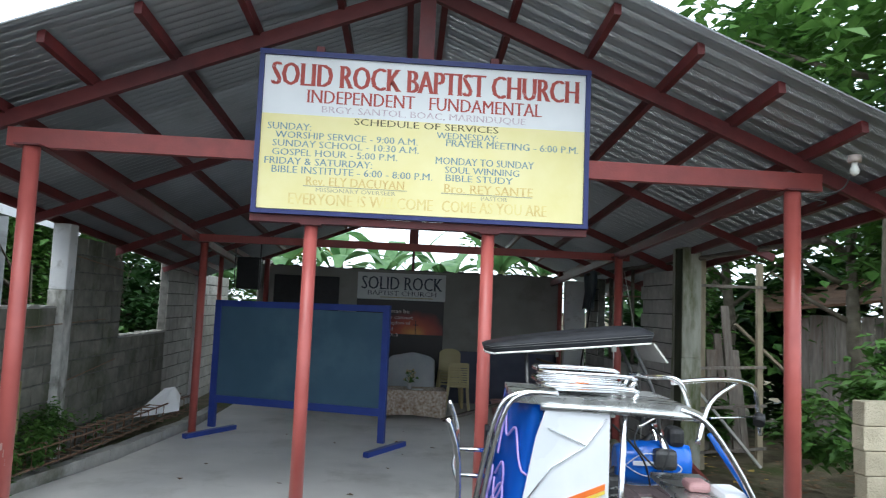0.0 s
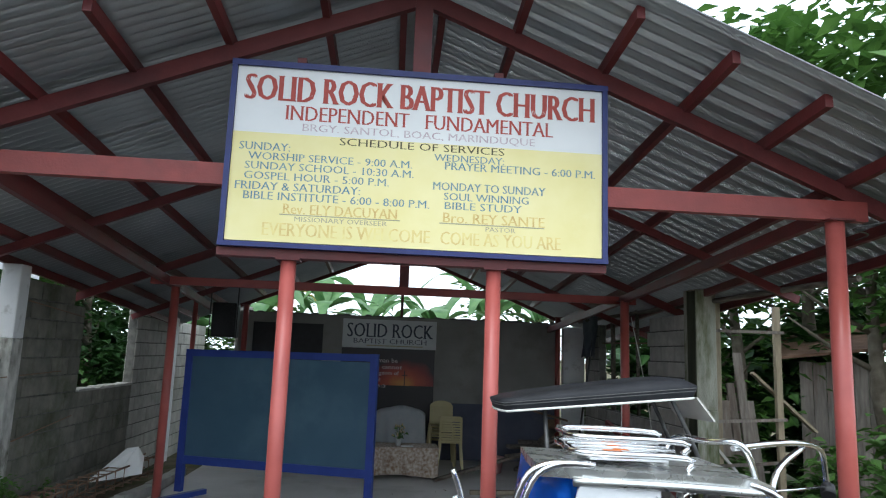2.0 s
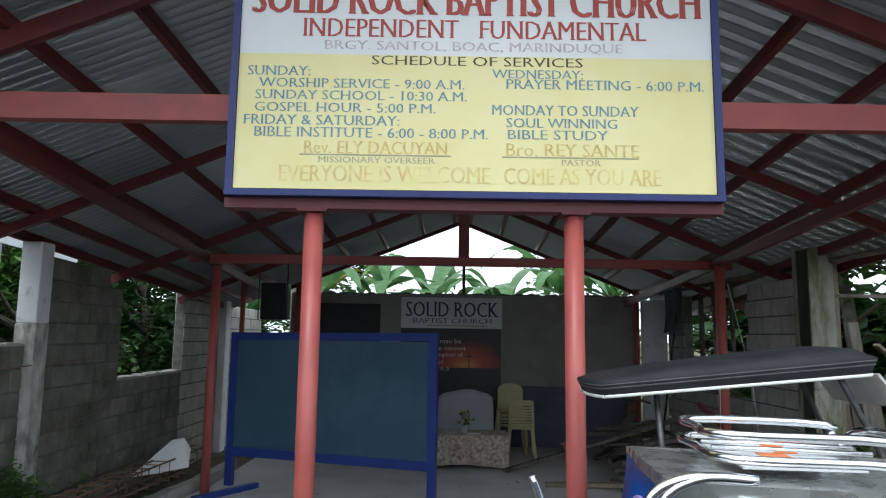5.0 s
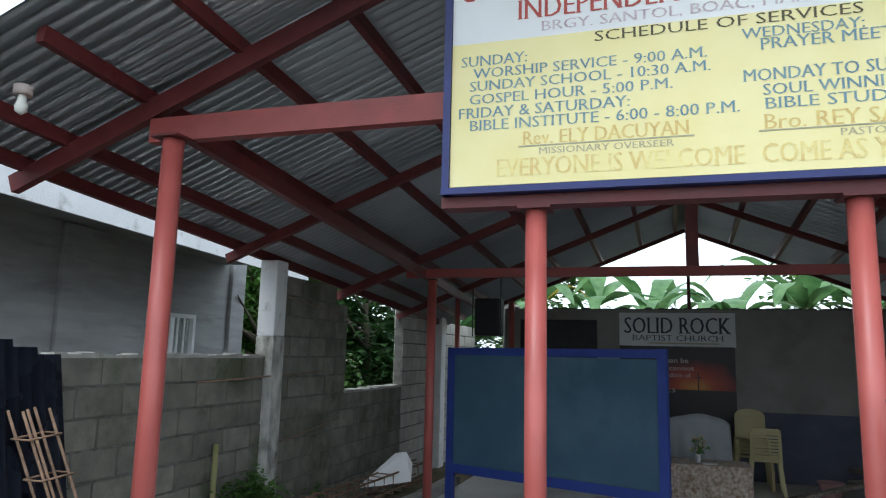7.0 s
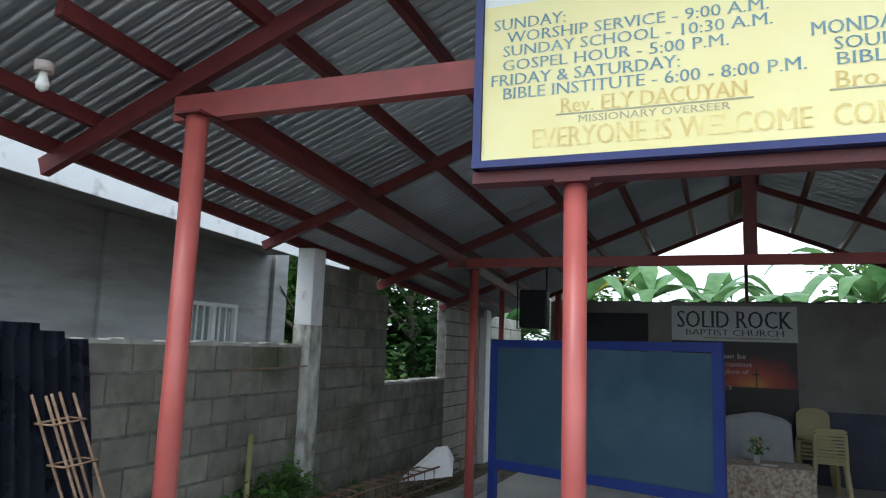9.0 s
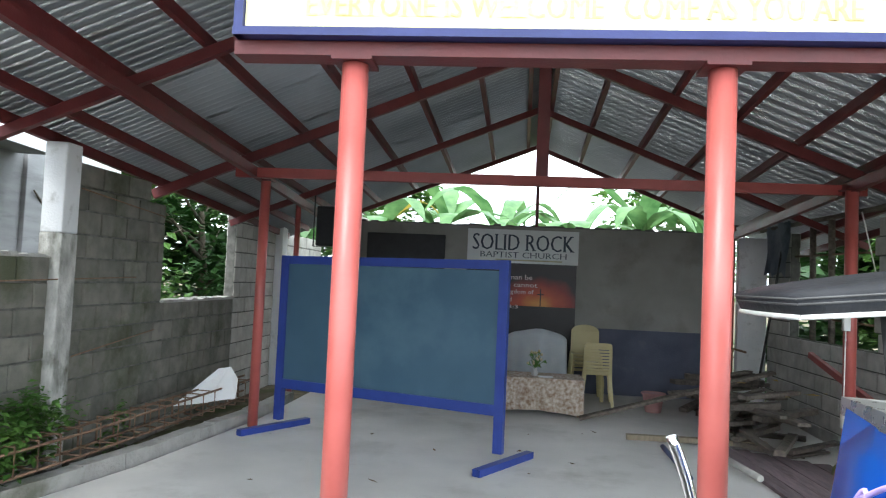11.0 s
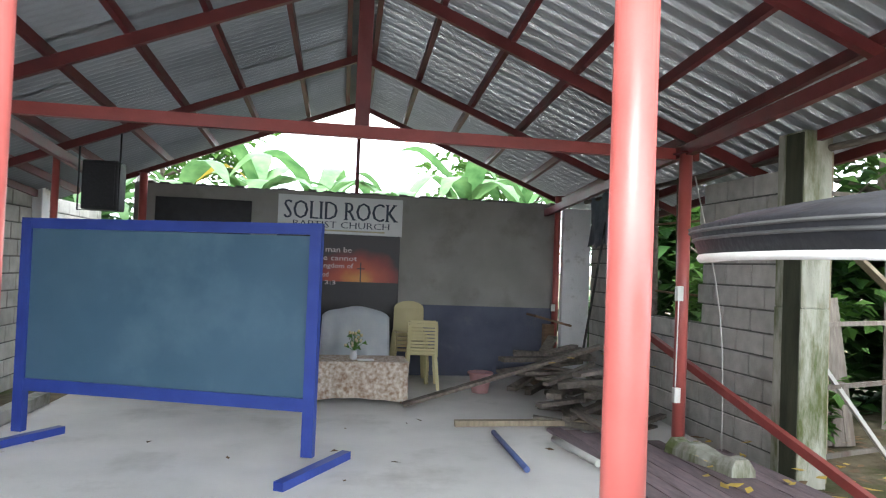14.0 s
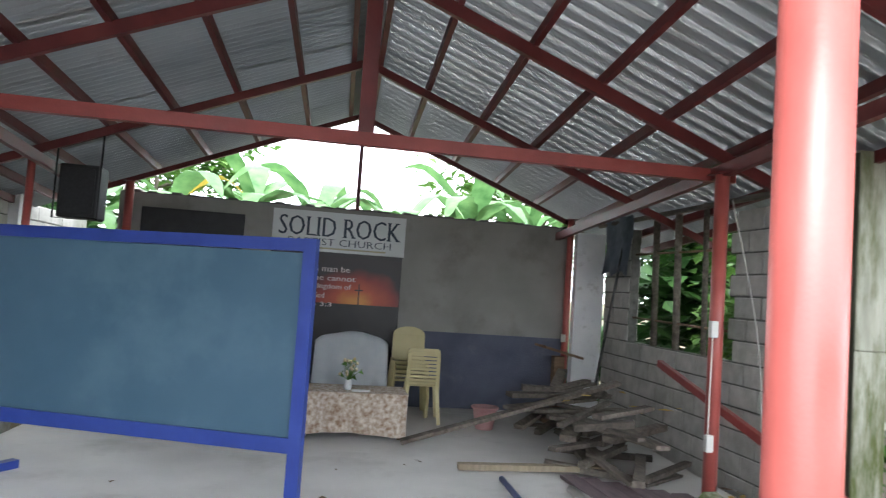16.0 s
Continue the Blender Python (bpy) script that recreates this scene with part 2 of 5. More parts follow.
LEAF_DARK = surf("deep_green_leaves", (0.018, 0.06, 0.014), (0.05, 0.125, 0.028), 3, 0.5, bump=0.1, translucent=0.25)
BANANA = surf("banana_leaf", (0.06, 0.16, 0.05), (0.16, 0.30, 0.11), 4, 0.4, bump=0.1, translucent=0.35)
BANANA_DRY = surf("yellowed_banana_leaf", (0.50, 0.36, 0.05), (0.62, 0.48, 0.09), 3, 0.6, translucent=0.3)
STEM = surf("banana_stem", (0.16, 0.18, 0.08), (0.26, 0.27, 0.13), 4, 0.7, bump=0.2)
BARK = surf("bark", (0.09, 0.075, 0.055), (0.17, 0.145, 0.11), 8, 0.95, bump=0.7)
DRYLEAF = surf("yellow_dry_leaves", (0.42, 0.28, 0.05), (0.55, 0.38, 0.08), 5, 0.7)
BROWNLEAF = surf("brown_dry_leaves", (0.12, 0.075, 0.04), (0.20, 0.13, 0.07), 5, 0.85)
BAMBOO = surf("bamboo", (0.20, 0.20, 0.08), (0.29, 0.27, 0.12), 6, 0.6)
FLOWER = surf("pale_flowers", (0.62, 0.5, 0.25), (0.7, 0.62, 0.45), 9, 0.7)
GLASS = bpy.data.materials.new("dusty_glass")
GLASS.use_nodes = True
GLASS.node_tree.nodes["Principled BSDF"].inputs["Base Color"].default_value = (0.7, 0.8, 0.8, 1)
GLASS.node_tree.nodes["Principled BSDF"].inputs["Roughness"].default_value = 0.08
GLASS.node_tree.nodes["Principled BSDF"].inputs["Transmission Weight"].default_value = 0.85


def sunset_print(cx, cz):
    """A print that glows orange on the skyline and fades through red to black."""
    m = bpy.data.materials.new("banner_sunset_print")
    m.use_nodes = True
    n, l = m.node_tree.nodes, m.node_tree.links
    geo, mp, ln, tex, add, ramp = n.new("ShaderNodeNewGeometry"), n.new("ShaderNodeMapping"), n.new("ShaderNodeVectorMath"), n.new("ShaderNodeTexNoise"), n.new("ShaderNodeMath"), n.new("ShaderNodeValToRGB")
    mp.vector_type = "POINT"
    mp.inputs["Location"].default_value, mp.inputs["Scale"].default_value = (-cx / 0.78, 0, -cz / 0.50), (1 / 0.78, 0, 1 / 0.50)
    l.new(geo.outputs["Position"], mp.inputs["Vector"])
    ln.operation = "LENGTH"
    l.new(mp.outputs[0], ln.inputs[0])
    tex.inputs["Scale"].default_value, tex.inputs["Detail"].default_value = 5, 5
    l.new(geo.outputs["Position"], tex.inputs["Vector"])
    add.operation = "MULTIPLY_ADD"
    add.inputs[1].default_value = 0.3
    l.new(tex.outputs["Fac"], add.inputs[0])
    l.new(ln.outputs["Value"], add.inputs[2])
    for p, c in ((0.2, (0.58, 0.22, 0.04)), (0.36, (0.46, 0.075, 0.025)), (0.6, (0.24, 0.022, 0.016)), (0.82, (0.02, 0.012, 0.014))):
        e = ramp.color_ramp.elements.new(p)
        e.color = (*c, 1)
    ramp.color_ramp.elements[0].color, ramp.color_ramp.elements[-1].color = (0.65, 0.30, 0.06, 1), (0.02, 0.012, 0.014, 1)
    scale = n.new("ShaderNodeMath")
    scale.operation = "MULTIPLY"
    scale.inputs[1].default_value = 0.8
    l.new(add.outputs[0], scale.inputs[0])
    l.new(scale.outputs[0], ramp.inputs[0])
    l.new(ramp.outputs[0], n["Principled BSDF"].inputs["Base Color"])
    n["Principled BSDF"].inputs["Roughness"].default_value = 0.45
    return m


SUNSET = sunset_print(0.12, 1.30)


# ---- mesh helpers ----
def box(bm, x0, x1, y0, y1, z0, z1, bevel=0.0):
    v = [bm.verts.new(p) for p in ((x0, y0, z0), (x1, y0, z0), (x1, y1, z0), (x0, y1, z0), (x0, y0, z1), (x1, y0, z1), (x1, y1, z1), (x0, y1, z1))]
    f = [bm.faces.new([v[i] for i in q]) for q in ((3, 2, 1, 0), (4, 5, 6, 7), (0, 1, 5, 4), (1, 2, 6, 5), (2, 3, 7, 6), (3, 0, 4, 7))]
    if bevel:
        bmesh.ops.bevel(bm, geom=list({e for q in f for e in q.edges}), offset=bevel, segments=2, affect="EDGES", profile=0.5)


def slab(bm, p, q, w, h, up=(0, 0, 1)):
    """A bar of width w and height h from p to q."""
    p, q = Vector(p), Vector(q)
    d = (q - p).normalized()
    s = d.cross(Vector(up)).normalized()
    u = s.cross(d)
    v = []
    for c in (p, q):
        for a, b in ((-1, -1), (1, -1), (1, 1), (-1, 1)):
            v.append(bm.verts.new(c + s * a * w / 2 + u * b * h / 2))
    for i in ((0, 1, 2, 3), (7, 6, 5, 4), (0, 4, 5, 1), (1, 5, 6, 2), (2, 6, 7, 3), (3, 7, 4, 0)):
        bm.faces.new([v[k] for k in i])


def tube(bm, pts, r, n=8, taper=None, cap=True):
    """A round bar along pts; r or its list taper is the radius."""
    pts = [Vector(p) for p in pts]
    rings, ref = [], None
    for i, p in enumerate(pts):
        d = (pts[min(i + 1, len(pts) - 1)] - pts[max(i - 1, 0)]).normalized()
        if ref is None or abs(ref.dot(d)) > 0.95:
            ref = Vector((0, 0, 1)) if abs(d.z) < 0.9 else Vector((1, 0, 0))
        s = d.cross(ref).normalized()
        u = s.cross(d)
        ref = u
        rad = taper[i] if taper else r
        rings.append([bm.verts.new(p + (s * math.cos(2 * math.pi * k / n) + u * math.sin(2 * math.pi * k / n)) * rad) for k in range(n)])
    for a, b in zip(rings, rings[1:]):
        for k in range(n):
            f = bm.faces.new((a[k], a[(k + 1) % n], b[(k + 1) % n], b[k]))
            f.smooth = True
    if cap:
        bm.faces.new(rings[0][::-1])
        bm.faces.new(rings[-1])


def smooth_path(pts, k=5):
    """A rounded line through the corner points."""
    pts = [Vector(p) for p in pts]
    out = []
    for i in range(len(pts) - 1):
        a, b, c, d = pts[max(i - 1, 0)], pts[i], pts[i + 1], pts[min(i + 2, len(pts) - 1)]
        for j in range(k):
            t = j / k
            out.append(0.5 * ((2 * b) + (c - a) * t + (2 * a - 5 * b + 4 * c - d) * t * t + (3 * b - a - 3 * c + d) * t ** 3))
    return out + [pts[-1]]


def prism(bm, outline, offset):
    """A plate: the closed outline, pushed along offset."""
    o = Vector(offset)
    a = [bm.verts.new(p) for p in outline]
    b = [bm.verts.new(Vector(p) + o) for p in outline]
    bm.faces.new(a[::-1])
    bm.faces.new(b)
    for i in range(len(a)):
        j = (i + 1) % len(a)
        bm.faces.new((a[i], a[j], b[j], b[i]))


def ball(bm, c, r, sz=1.0, n=10):
    bmesh.ops.create_uvsphere(bm, u_segments=n, v_segments=n // 2 + 2, radius=r, matrix=Matrix.Translation(c) @ Matrix.Diagonal((1, 1, sz, 1)))


def mesh_of(name, bm, material):
    bmesh.ops.recalc_face_normals(bm, faces=bm.faces)
    me = bpy.data.meshes.new(name)
    bm.to_mesh(me)
    bm.free()
    me.materials.append(material)
    return me


def thing(name, at, label, category, group="", kind=""):
    e = new(name)
    e.empty_display_size = 0.1
    e.matrix_basis = Matrix.Translation(at)
    return tagged(e, label, category, group, kind)


def part(name, bm, material, parent=None, label=""):
    ob = new(name, mesh_of(name, bm, material))
    if parent:
        ob.parent = parent
        ob.matrix_parent_inverse = parent.matrix_basis.inverted()
    if label:
        tagged(ob, label)
    return ob


def solo(name, bm, material, label, category, group="", kind=""):
    return tagged(part(name, bm, material), label, category, group, kind)


def boxes(*bs, bevel=0.0):
    bm = bmesh.new()
    for b in bs:
        box(bm, *b, bevel=bevel)
    return bm


def tubes(*paths, r=0.012, n=8):
    bm = bmesh.new()
    for p in paths:
        tube(bm, p, r, n)
    return bm


def lettering(words, x0, x1, zc, h, y, material, parent, name="lettering", depth=0.002, bold=0.03, serif=True):
    """Flat brush letters, thick upright strokes, thin level ones and serifs, on a wall facing -y."""
    cu = bpy.data.curves.new(name, "FONT")
    cu.body, cu.resolution_u, cu.offset = words, 2, -0.016 if serif else 0.0
    cu.fill_mode = "FRONT"
    tmp = bpy.data.objects.new(name, cu)
    scene.collection.objects.link(tmp)
    dg = bpy.context.evaluated_depsgraph_get()
    me = bpy.data.meshes.new_from_object(tmp.evaluated_get(dg))
    scene.collection.objects.unlink(tmp)
    bpy.data.objects.remove(tmp)
    xs = [v.co.x for v in me.vertices]
    ys = [v.co.y for v in me.vertices]
    a, b, c, d = min(xs), max(xs), min(ys), max(ys)
    bm = bmesh.new()
    bm.from_mesh(me)
    bars = []
    if serif:
        for e in bm.edges:
            p, q = e.verts[0].co, e.verts[1].co
            if len(e.link_faces) == 1 and abs(p.y - q.y) < 0.004 and 0.02 < abs(p.x - q.x) < 0.2:
                low = e.link_faces[0].calc_center_median().y > p.y
                if (low and p.y < c + 0.16 * (d - c)) or (not low and p.y > d - 0.12 * (d - c)):
                    bars.append((min(p.x, q.x), max(p.x, q.x), p.y, 1 if low else -1))
    k = (x1 - x0) / (b - a), h / (d - c)
    out = bmesh.new()
    for shift in (-1, 0, 1) if bold else (0,):
        done = {}
        for v in bm.verts:
            done[v] = out.verts.new((x0 + (v.co.x - a) * k[0] + shift * bold * h, y - depth - 0.0003 * (shift + 1), zc + ((v.co.y - c) / (d - c) - 0.5) * h))
        for f in bm.faces:
            out.faces.new([done[v] for v in f.verts])
    for xa, xb, yy, up in bars:
        z = zc + ((yy - c) / (d - c) - 0.5) * h
        e = 0.10 * h
        q = [(x0 + (xa - a) * k[0] - e, z), (x0 + (xb - a) * k[0] + e, z), (x0 + (xb - a) * k[0] + 0.3 * e, z + up * 0.075 * h), (x0 + (xa - a) * k[0] - 0.3 * e, z + up * 0.075 * h)]
        out.faces.new([out.verts.new((u, y - depth - 0.0012, w)) for u, w in q])
    bm.free()
    out.to_mesh(me)
    out.free()
    me.materials.clear()
    me.materials.append(material)
    ob = new(name, me)
    ob.parent = parent
    return ob


GROUND_Z = lambda y: -0.06 + 0.045 * max(0.0, min(5.0 - y, 7.0))
# ---- ground and floor ----
bm = bmesh.new()
xs = [-400, -80, -25, -12] + [-8 + 0.8 * i for i in range(21)] + [12, 25, 80, 400]
ys = [-400, -80, -20, -8] + [-4 + 0.8 * i for i in range(31)] + [30, 60, 120, 400]
grid = [[bm.verts.new((x, y, GROUND_Z(y) + (0.03 * noise.noise((x * 0.7, y * 0.7, 0)) if abs(x) < 10 else 0) - (0.06 if x > 3.0 or x < -3.4 else 0))) for x in xs] for y in ys]
for j in range(len(ys) - 1):
    for i in range(len(xs) - 1):
        bm.faces.new((grid[j][i], grid[j][i + 1], grid[j + 1][i + 1], grid[j + 1][i]))
solo("ground", bm, SOIL, "bare earth with litter and weeds around the chapel", "ground", kind="structure")
bm = bmesh.new()
prism(bm, [(-4.02, 5.0, -0.2), (2.95, 5.0, -0.2), (3.3, 13.2, -0.2), (-2.95, 13.2, -0.2), (-3.02, 10.0, -0.2), (-3.3, 8.0, -0.2), (-3.68, 6.5, -0.2)], (0, 0, 0.2))
solo("floor", bm, CONCRETE, "pale smooth concrete floor slab with dust and stains", "floor", kind="structure")
bm = bmesh.new()
rows = [[bm.verts.new((x, y, GROUND_Z(y) + 0.055)) for x in (-3.9, 3.0)] for y in (4.99, 2, -2, -12)]
for p, q in zip(rows, rows[1:]):
    bm.faces.new((p[0], p[1], q[1], q[0]))
bmesh.ops.solidify(bm, geom=list(bm.faces), thickness=0.3)
solo("driveway", bm, APRON, "worn concrete apron in front of the chapel", "driveway", kind="structure")

# low rough kerb at the open side of the floor
bm = bmesh.new()
edge = [(-4.1, 5.0), (-3.74, 6.4), (-3.36, 8.0), (-3.2, 9.0), (-3.06, 10.0), (-3.0, 11.2)]
rnd = random.Random(4)
for (xa, ya), (xb, yb) in zip(edge, edge[1:]):
    for k in range(4):
        a, b = k / 4, (k + 1) / 4
        slab(bm, (xa + (xb - xa) * a - 0.06, ya + (yb - ya) * a, 0.0), (xa + (xb - xa) * b - 0.06, ya + (yb - ya) * b, 0.0), 0.13 + rnd.uniform(0, 0.012), 0.2 + rnd.uniform(0, 0.03))
solo("kerb", bm, KERB, "low rough concrete kerb along the floor's edge", "kerb", kind="structure")

# unseen wall added behind the camera; keeps low sky light off the roof underside
solo("wall_sky_block", boxes((-16, 16, -10.2, -10.0, -0.2, 2.6)), PLASTER, "plain unseen wall added behind the camera to block low sky light", "wall", kind="structure")

# ---- steel posts, trusses, roof ----
RIDGE = -0.08
fall = lambda y: -0.072 * (y - 5.2)
ridge_x = lambda y: RIDGE + 0.028 * (y - 9.5)
chord_z = lambda x, y: 4.27 - 0.4 * abs(x - ridge_x(y)) + fall(y)


def post(x, y, z1, r, label, scraped=False):
    t = thing("post", (x, y, 0), label, "post", "red steel posts of the chapel")
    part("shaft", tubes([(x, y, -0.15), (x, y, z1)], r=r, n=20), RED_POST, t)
    part("cap_plate", boxes((x - r * 1.5, x + r * 1.5, y - r * 1.5, y + r * 1.5, z1, z1 + 0.012)), RED_SHADE, t)
    if scraped:
        bm = bmesh.new()
        for k, (h, w) in enumerate(((0.30, 0.5), (0.36, 0.9), (0.42, 0.6), (0.47, 0.3))):
            a0 = -1.9 + 0.1 * k
            prism(bm, [(x + (r + 0.001) * math.cos(a0 + w * s), y + (r + 0.001) * math.sin(a0 + w * s), h + 0.25 + dz) for s, dz in ((0, 0), (1, 0.01), (1, 0.06), (0, 0.05))], (0, 0, 0.001))
        part("scraped_patch", bm, PALE, t, "patch where the red paint is scraped off")
    return t


post(-3.0, 5.13, 2.85, 0.058, "round red-painted steel post with scraped paint low down", True)
post(-1.0, 5.2, 2.388, 0.05, "round red-painted steel post under the sign board")
post(0.33, 5.2, 2.388, 0.05, "round red-painted steel post under the sign board")
post(2.75, 5.2, 2.85, 0.062, "round red-painted steel post at the open front")
post(-2.95, 9.68, 2.56, 0.052, "round red-painted steel post standing at the kerb")
post(2.78, 9.34, 2.60, 0.056, "round red-painted steel post with switch boxes and cables")
post(-3.12, 11.4, 2.55, 0.035, "thin dark red steel post beside the loudspeaker")
post(-2.68, 13.08, 2.58, 0.05, "dark red steel post at the back wall corner")
post(2.92, 13.08, 2.58, 0.045, "dark red steel post at the back wall corner")


def truss(y, tie, half_left, half_right, king=True, w=0.1):
    rx = ridge_x(y)
    t = thing("roof_truss", (rx, y, 2.85 + fall(y)), "red-painted steel roof truss", "truss", "roof trusses")
    for s, half in ((-1, half_left), (1, half_right)):
        bm = bmesh.new()
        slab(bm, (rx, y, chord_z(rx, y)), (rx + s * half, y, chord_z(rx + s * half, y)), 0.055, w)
        part("top_chord", bm, RED_SHADE, t)
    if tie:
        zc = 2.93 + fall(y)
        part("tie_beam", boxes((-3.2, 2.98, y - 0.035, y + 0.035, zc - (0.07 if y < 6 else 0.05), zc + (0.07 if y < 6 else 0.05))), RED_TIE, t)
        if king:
            part("king_post", boxes((rx - 0.06, rx + 0.06, y - 0.04, y + 0.04, zc + 0.05, chord_z(rx, y))), RED_SHADE, t)
    return t


truss(5.2, True, 4.0, 4.0, w=0.11)
truss(9.5, True, 4.0, 4.0)
truss(7.35, False, 4.0, 4.0, w=0.08)
truss(11.4, False, 4.0, 4.0, w=0.08)
truss(13.16, False, 3.1, 3.1, w=0.06)
solo("gable_post", boxes((0.03, 0.08, 13.14, 13.19, 2.47, 3.62)), RED_SHADE, "thin dark red steel post in the open gable", "post")
# eave beams along the posts
for x in (-3.0, 2.78):
    bm = bmesh.new()
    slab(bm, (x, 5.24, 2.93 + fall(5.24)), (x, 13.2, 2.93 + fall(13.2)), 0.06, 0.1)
    solo("eave_beam", bm, RED_SHADE, "red-painted steel beam running over the post tops", "beam", "eave beams")
# purlins in the red that has the under-roof shade in its colour
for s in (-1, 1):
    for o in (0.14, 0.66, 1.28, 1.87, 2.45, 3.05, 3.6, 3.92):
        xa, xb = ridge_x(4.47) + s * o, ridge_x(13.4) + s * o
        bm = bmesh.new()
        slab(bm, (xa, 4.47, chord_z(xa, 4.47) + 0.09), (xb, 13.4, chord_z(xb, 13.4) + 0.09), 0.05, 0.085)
        solo("purlin", bm, RED_SHADE, "red-painted steel purlin under the corrugated roof", "purlin", "roof purlins")

# corrugated sheets: ten waves each, waves run along the slope's fall
PITCH, AMP, WAVES = 0.084, 0.023, 10


def sheet_mesh(side):
    bm = bmesh.new()
    n = WAVES * 6 + 4
    rows = []
    for off, tz in ((0.0, 0.0), (4.0, 0.0)):
        rows.append([bm.verts.new((side * off + 0.028 * k * PITCH / 6, k * PITCH / 6, 4.42 - 0.4 * off - 0.072 * (k * PITCH / 6) + AMP * math.sin(2 * math.pi * k / 6))) for k in range(n + 1)])
    for k in range(n):
        f = bm.faces.new((rows[0][k], rows[0][k + 1], rows[1][k + 1], rows[1][k]))
        f.smooth = True
    bmesh.ops.solidify(bm, geom=list(bm.faces), thickness=0.0015)
    return mesh_of("roof_sheet", bm, GALV)


roof = thing("roof", (RIDGE, 8.8, 4.4), "galvanised corrugated iron gable roof on red purlins", "roof", kind="structure")
for side in (-1, 1):
    me = sheet_mesh(side)
    for i in range(11):
        y0 = 4.33 + i * WAVES * PITCH
        ob = new("roof_sheet", me)
        ob.matrix_basis = Matrix.Translation((ridge_x(y0), y0, fall(y0) + 0.0022 * (i % 2)))
        ob.parent = roof
        ob.matrix_parent_inverse = roof.matrix_basis.inverted()
bm = bmesh.new()
for s in (-1, 1):
    prism(bm, [(ridge_x(4.3), 4.3, 4.50), (ridge_x(4.3) + s * 0.2, 4.3, 4.42), (ridge_x(13.45) + s * 0.2, 13.45, 4.42 + fall(13.45) - fall(4.3)), (ridge_x(13.45), 13.45, 4.50 + fall(13.45) - fall(4.3))], (0, 0, 0.003))
part("ridge_cap", bm, GALV, roof)

# ---- sign board ----
SX0, SX1, SZ0, SZ1, SY = -1.43, 1.066, 2.455, 3.677, 5.105
sign = thing("church_sign", ((SX0 + SX1) / 2, SY, SZ0), "hand-painted white and yellow church sign in a navy frame", "sign")
fw = 0.038
zb = SZ1 - fw - 0.385 * (SZ1 - SZ0 - 2 * fw)
part("white_panel", boxes((SX0 + fw, SX1 - fw, SY - 0.012, SY + 0.03, zb, SZ1 - fw)), SIGNWHITE, sign)
part("yellow_panel", boxes((SX0 + fw, SX1 - fw, SY - 0.012, SY + 0.03, SZ0 + fw, zb)), SIGNYELLOW, sign)
for b in ((SX0, SX1, SZ1 - fw, SZ1), (SX0, SX1, SZ0, SZ0 + fw * 0.8), (SX0, SX0 + fw, SZ0, SZ1), (SX1 - fw, SX1, SZ0, SZ1)):
    part("frame_bar", boxes((b[0] + (0.002 if b[3] - b[2] > 1 else 0), b[1] - (0.002 if b[3] - b[2] > 1 else 0), SY - (0.03 if b[3] - b[2] > 1 else 0.033), SY + 0.04, b[2], b[3])), NAVY, sign)
for words, u0, u1, v, h, m in (
        ("SOLID ROCK BAPTIST CHURCH", 0.025, 0.975, 0.12, 0.15, T_RED), ("INDEPENDENT   FUNDAMENTAL", 0.135, 0.86, 0.26, 0.085, T_RED),
        ("BRGY. SANTOL, BOAC, MARINDUQUE", 0.18, 0.81, 0.345, 0.05, T_MAUVE), ("SCHEDULE OF SERVICES", 0.28, 0.725, 0.41, 0.042, T_DARK),
        ("SUNDAY:", 0.02, 0.15, 0.465, 0.044, T_BLUE), ("WORSHIP SERVICE - 9:00 A.M.", 0.045, 0.475, 0.52, 0.042, T_BLUE),
        ("SUNDAY SCHOOL - 10:30 A.M.", 0.038, 0.48, 0.575, 0.042, T_BLUE), ("GOSPEL HOUR - 5:00 P.M.", 0.038, 0.415, 0.632, 0.042, T_BLUE),
        ("FRIDAY & SATURDAY:", 0.017, 0.34, 0.69, 0.044, T_BLUE), ("BIBLE INSTITUTE - 6:00 - 8:00 P.M.", 0.04, 0.525, 0.745, 0.044, T_BLUE),
        ("WEDNESDAY:", 0.535, 0.725, 0.466, 0.040, T_BLUE), ("PRAYER MEETING - 6:00 P.M.", 0.565, 0.98, 0.512, 0.044, T_BLUE),
        ("MONDAY TO SUNDAY", 0.535, 0.84, 0.632, 0.046, T_BLUE), ("SOUL WINNING", 0.565, 0.795, 0.69, 0.042, T_BLUE), ("BIBLE STUDY", 0.568, 0.775, 0.743, 0.042, T_BLUE),
        ("Rev. ELY DACUYAN", 0.145, 0.44, 0.812, 0.056, T_ORANGE), ("MISSIONARY OVERSEER", 0.175, 0.415, 0.868, 0.026, T_GREY),
        ("Bro. REY SANTE", 0.565, 0.84, 0.812, 0.056, T_ORANGE), ("PASTOR", 0.68, 0.76, 0.868, 0.026, T_GREY),
        ("EVERYONE IS WELCOME", 0.095, 0.53, 0.93, 0.072, T_FADED), ("COME AS YOU ARE", 0.56, 0.885, 0.93, 0.072, T_FADED)):
    W, H = SX1 - SX0 - 2 * fw, SZ1 - SZ0 - 2 * fw
    ob = lettering(words, SX0 + fw + u0 * W, SX0 + fw + u1 * W, SZ1 - fw - v * H, h * H, SY - 0.012, m, sign, bold=0.058 if h > 0.1 else 0.036)
    ob.matrix_parent_inverse = sign.matrix_basis.inverted()
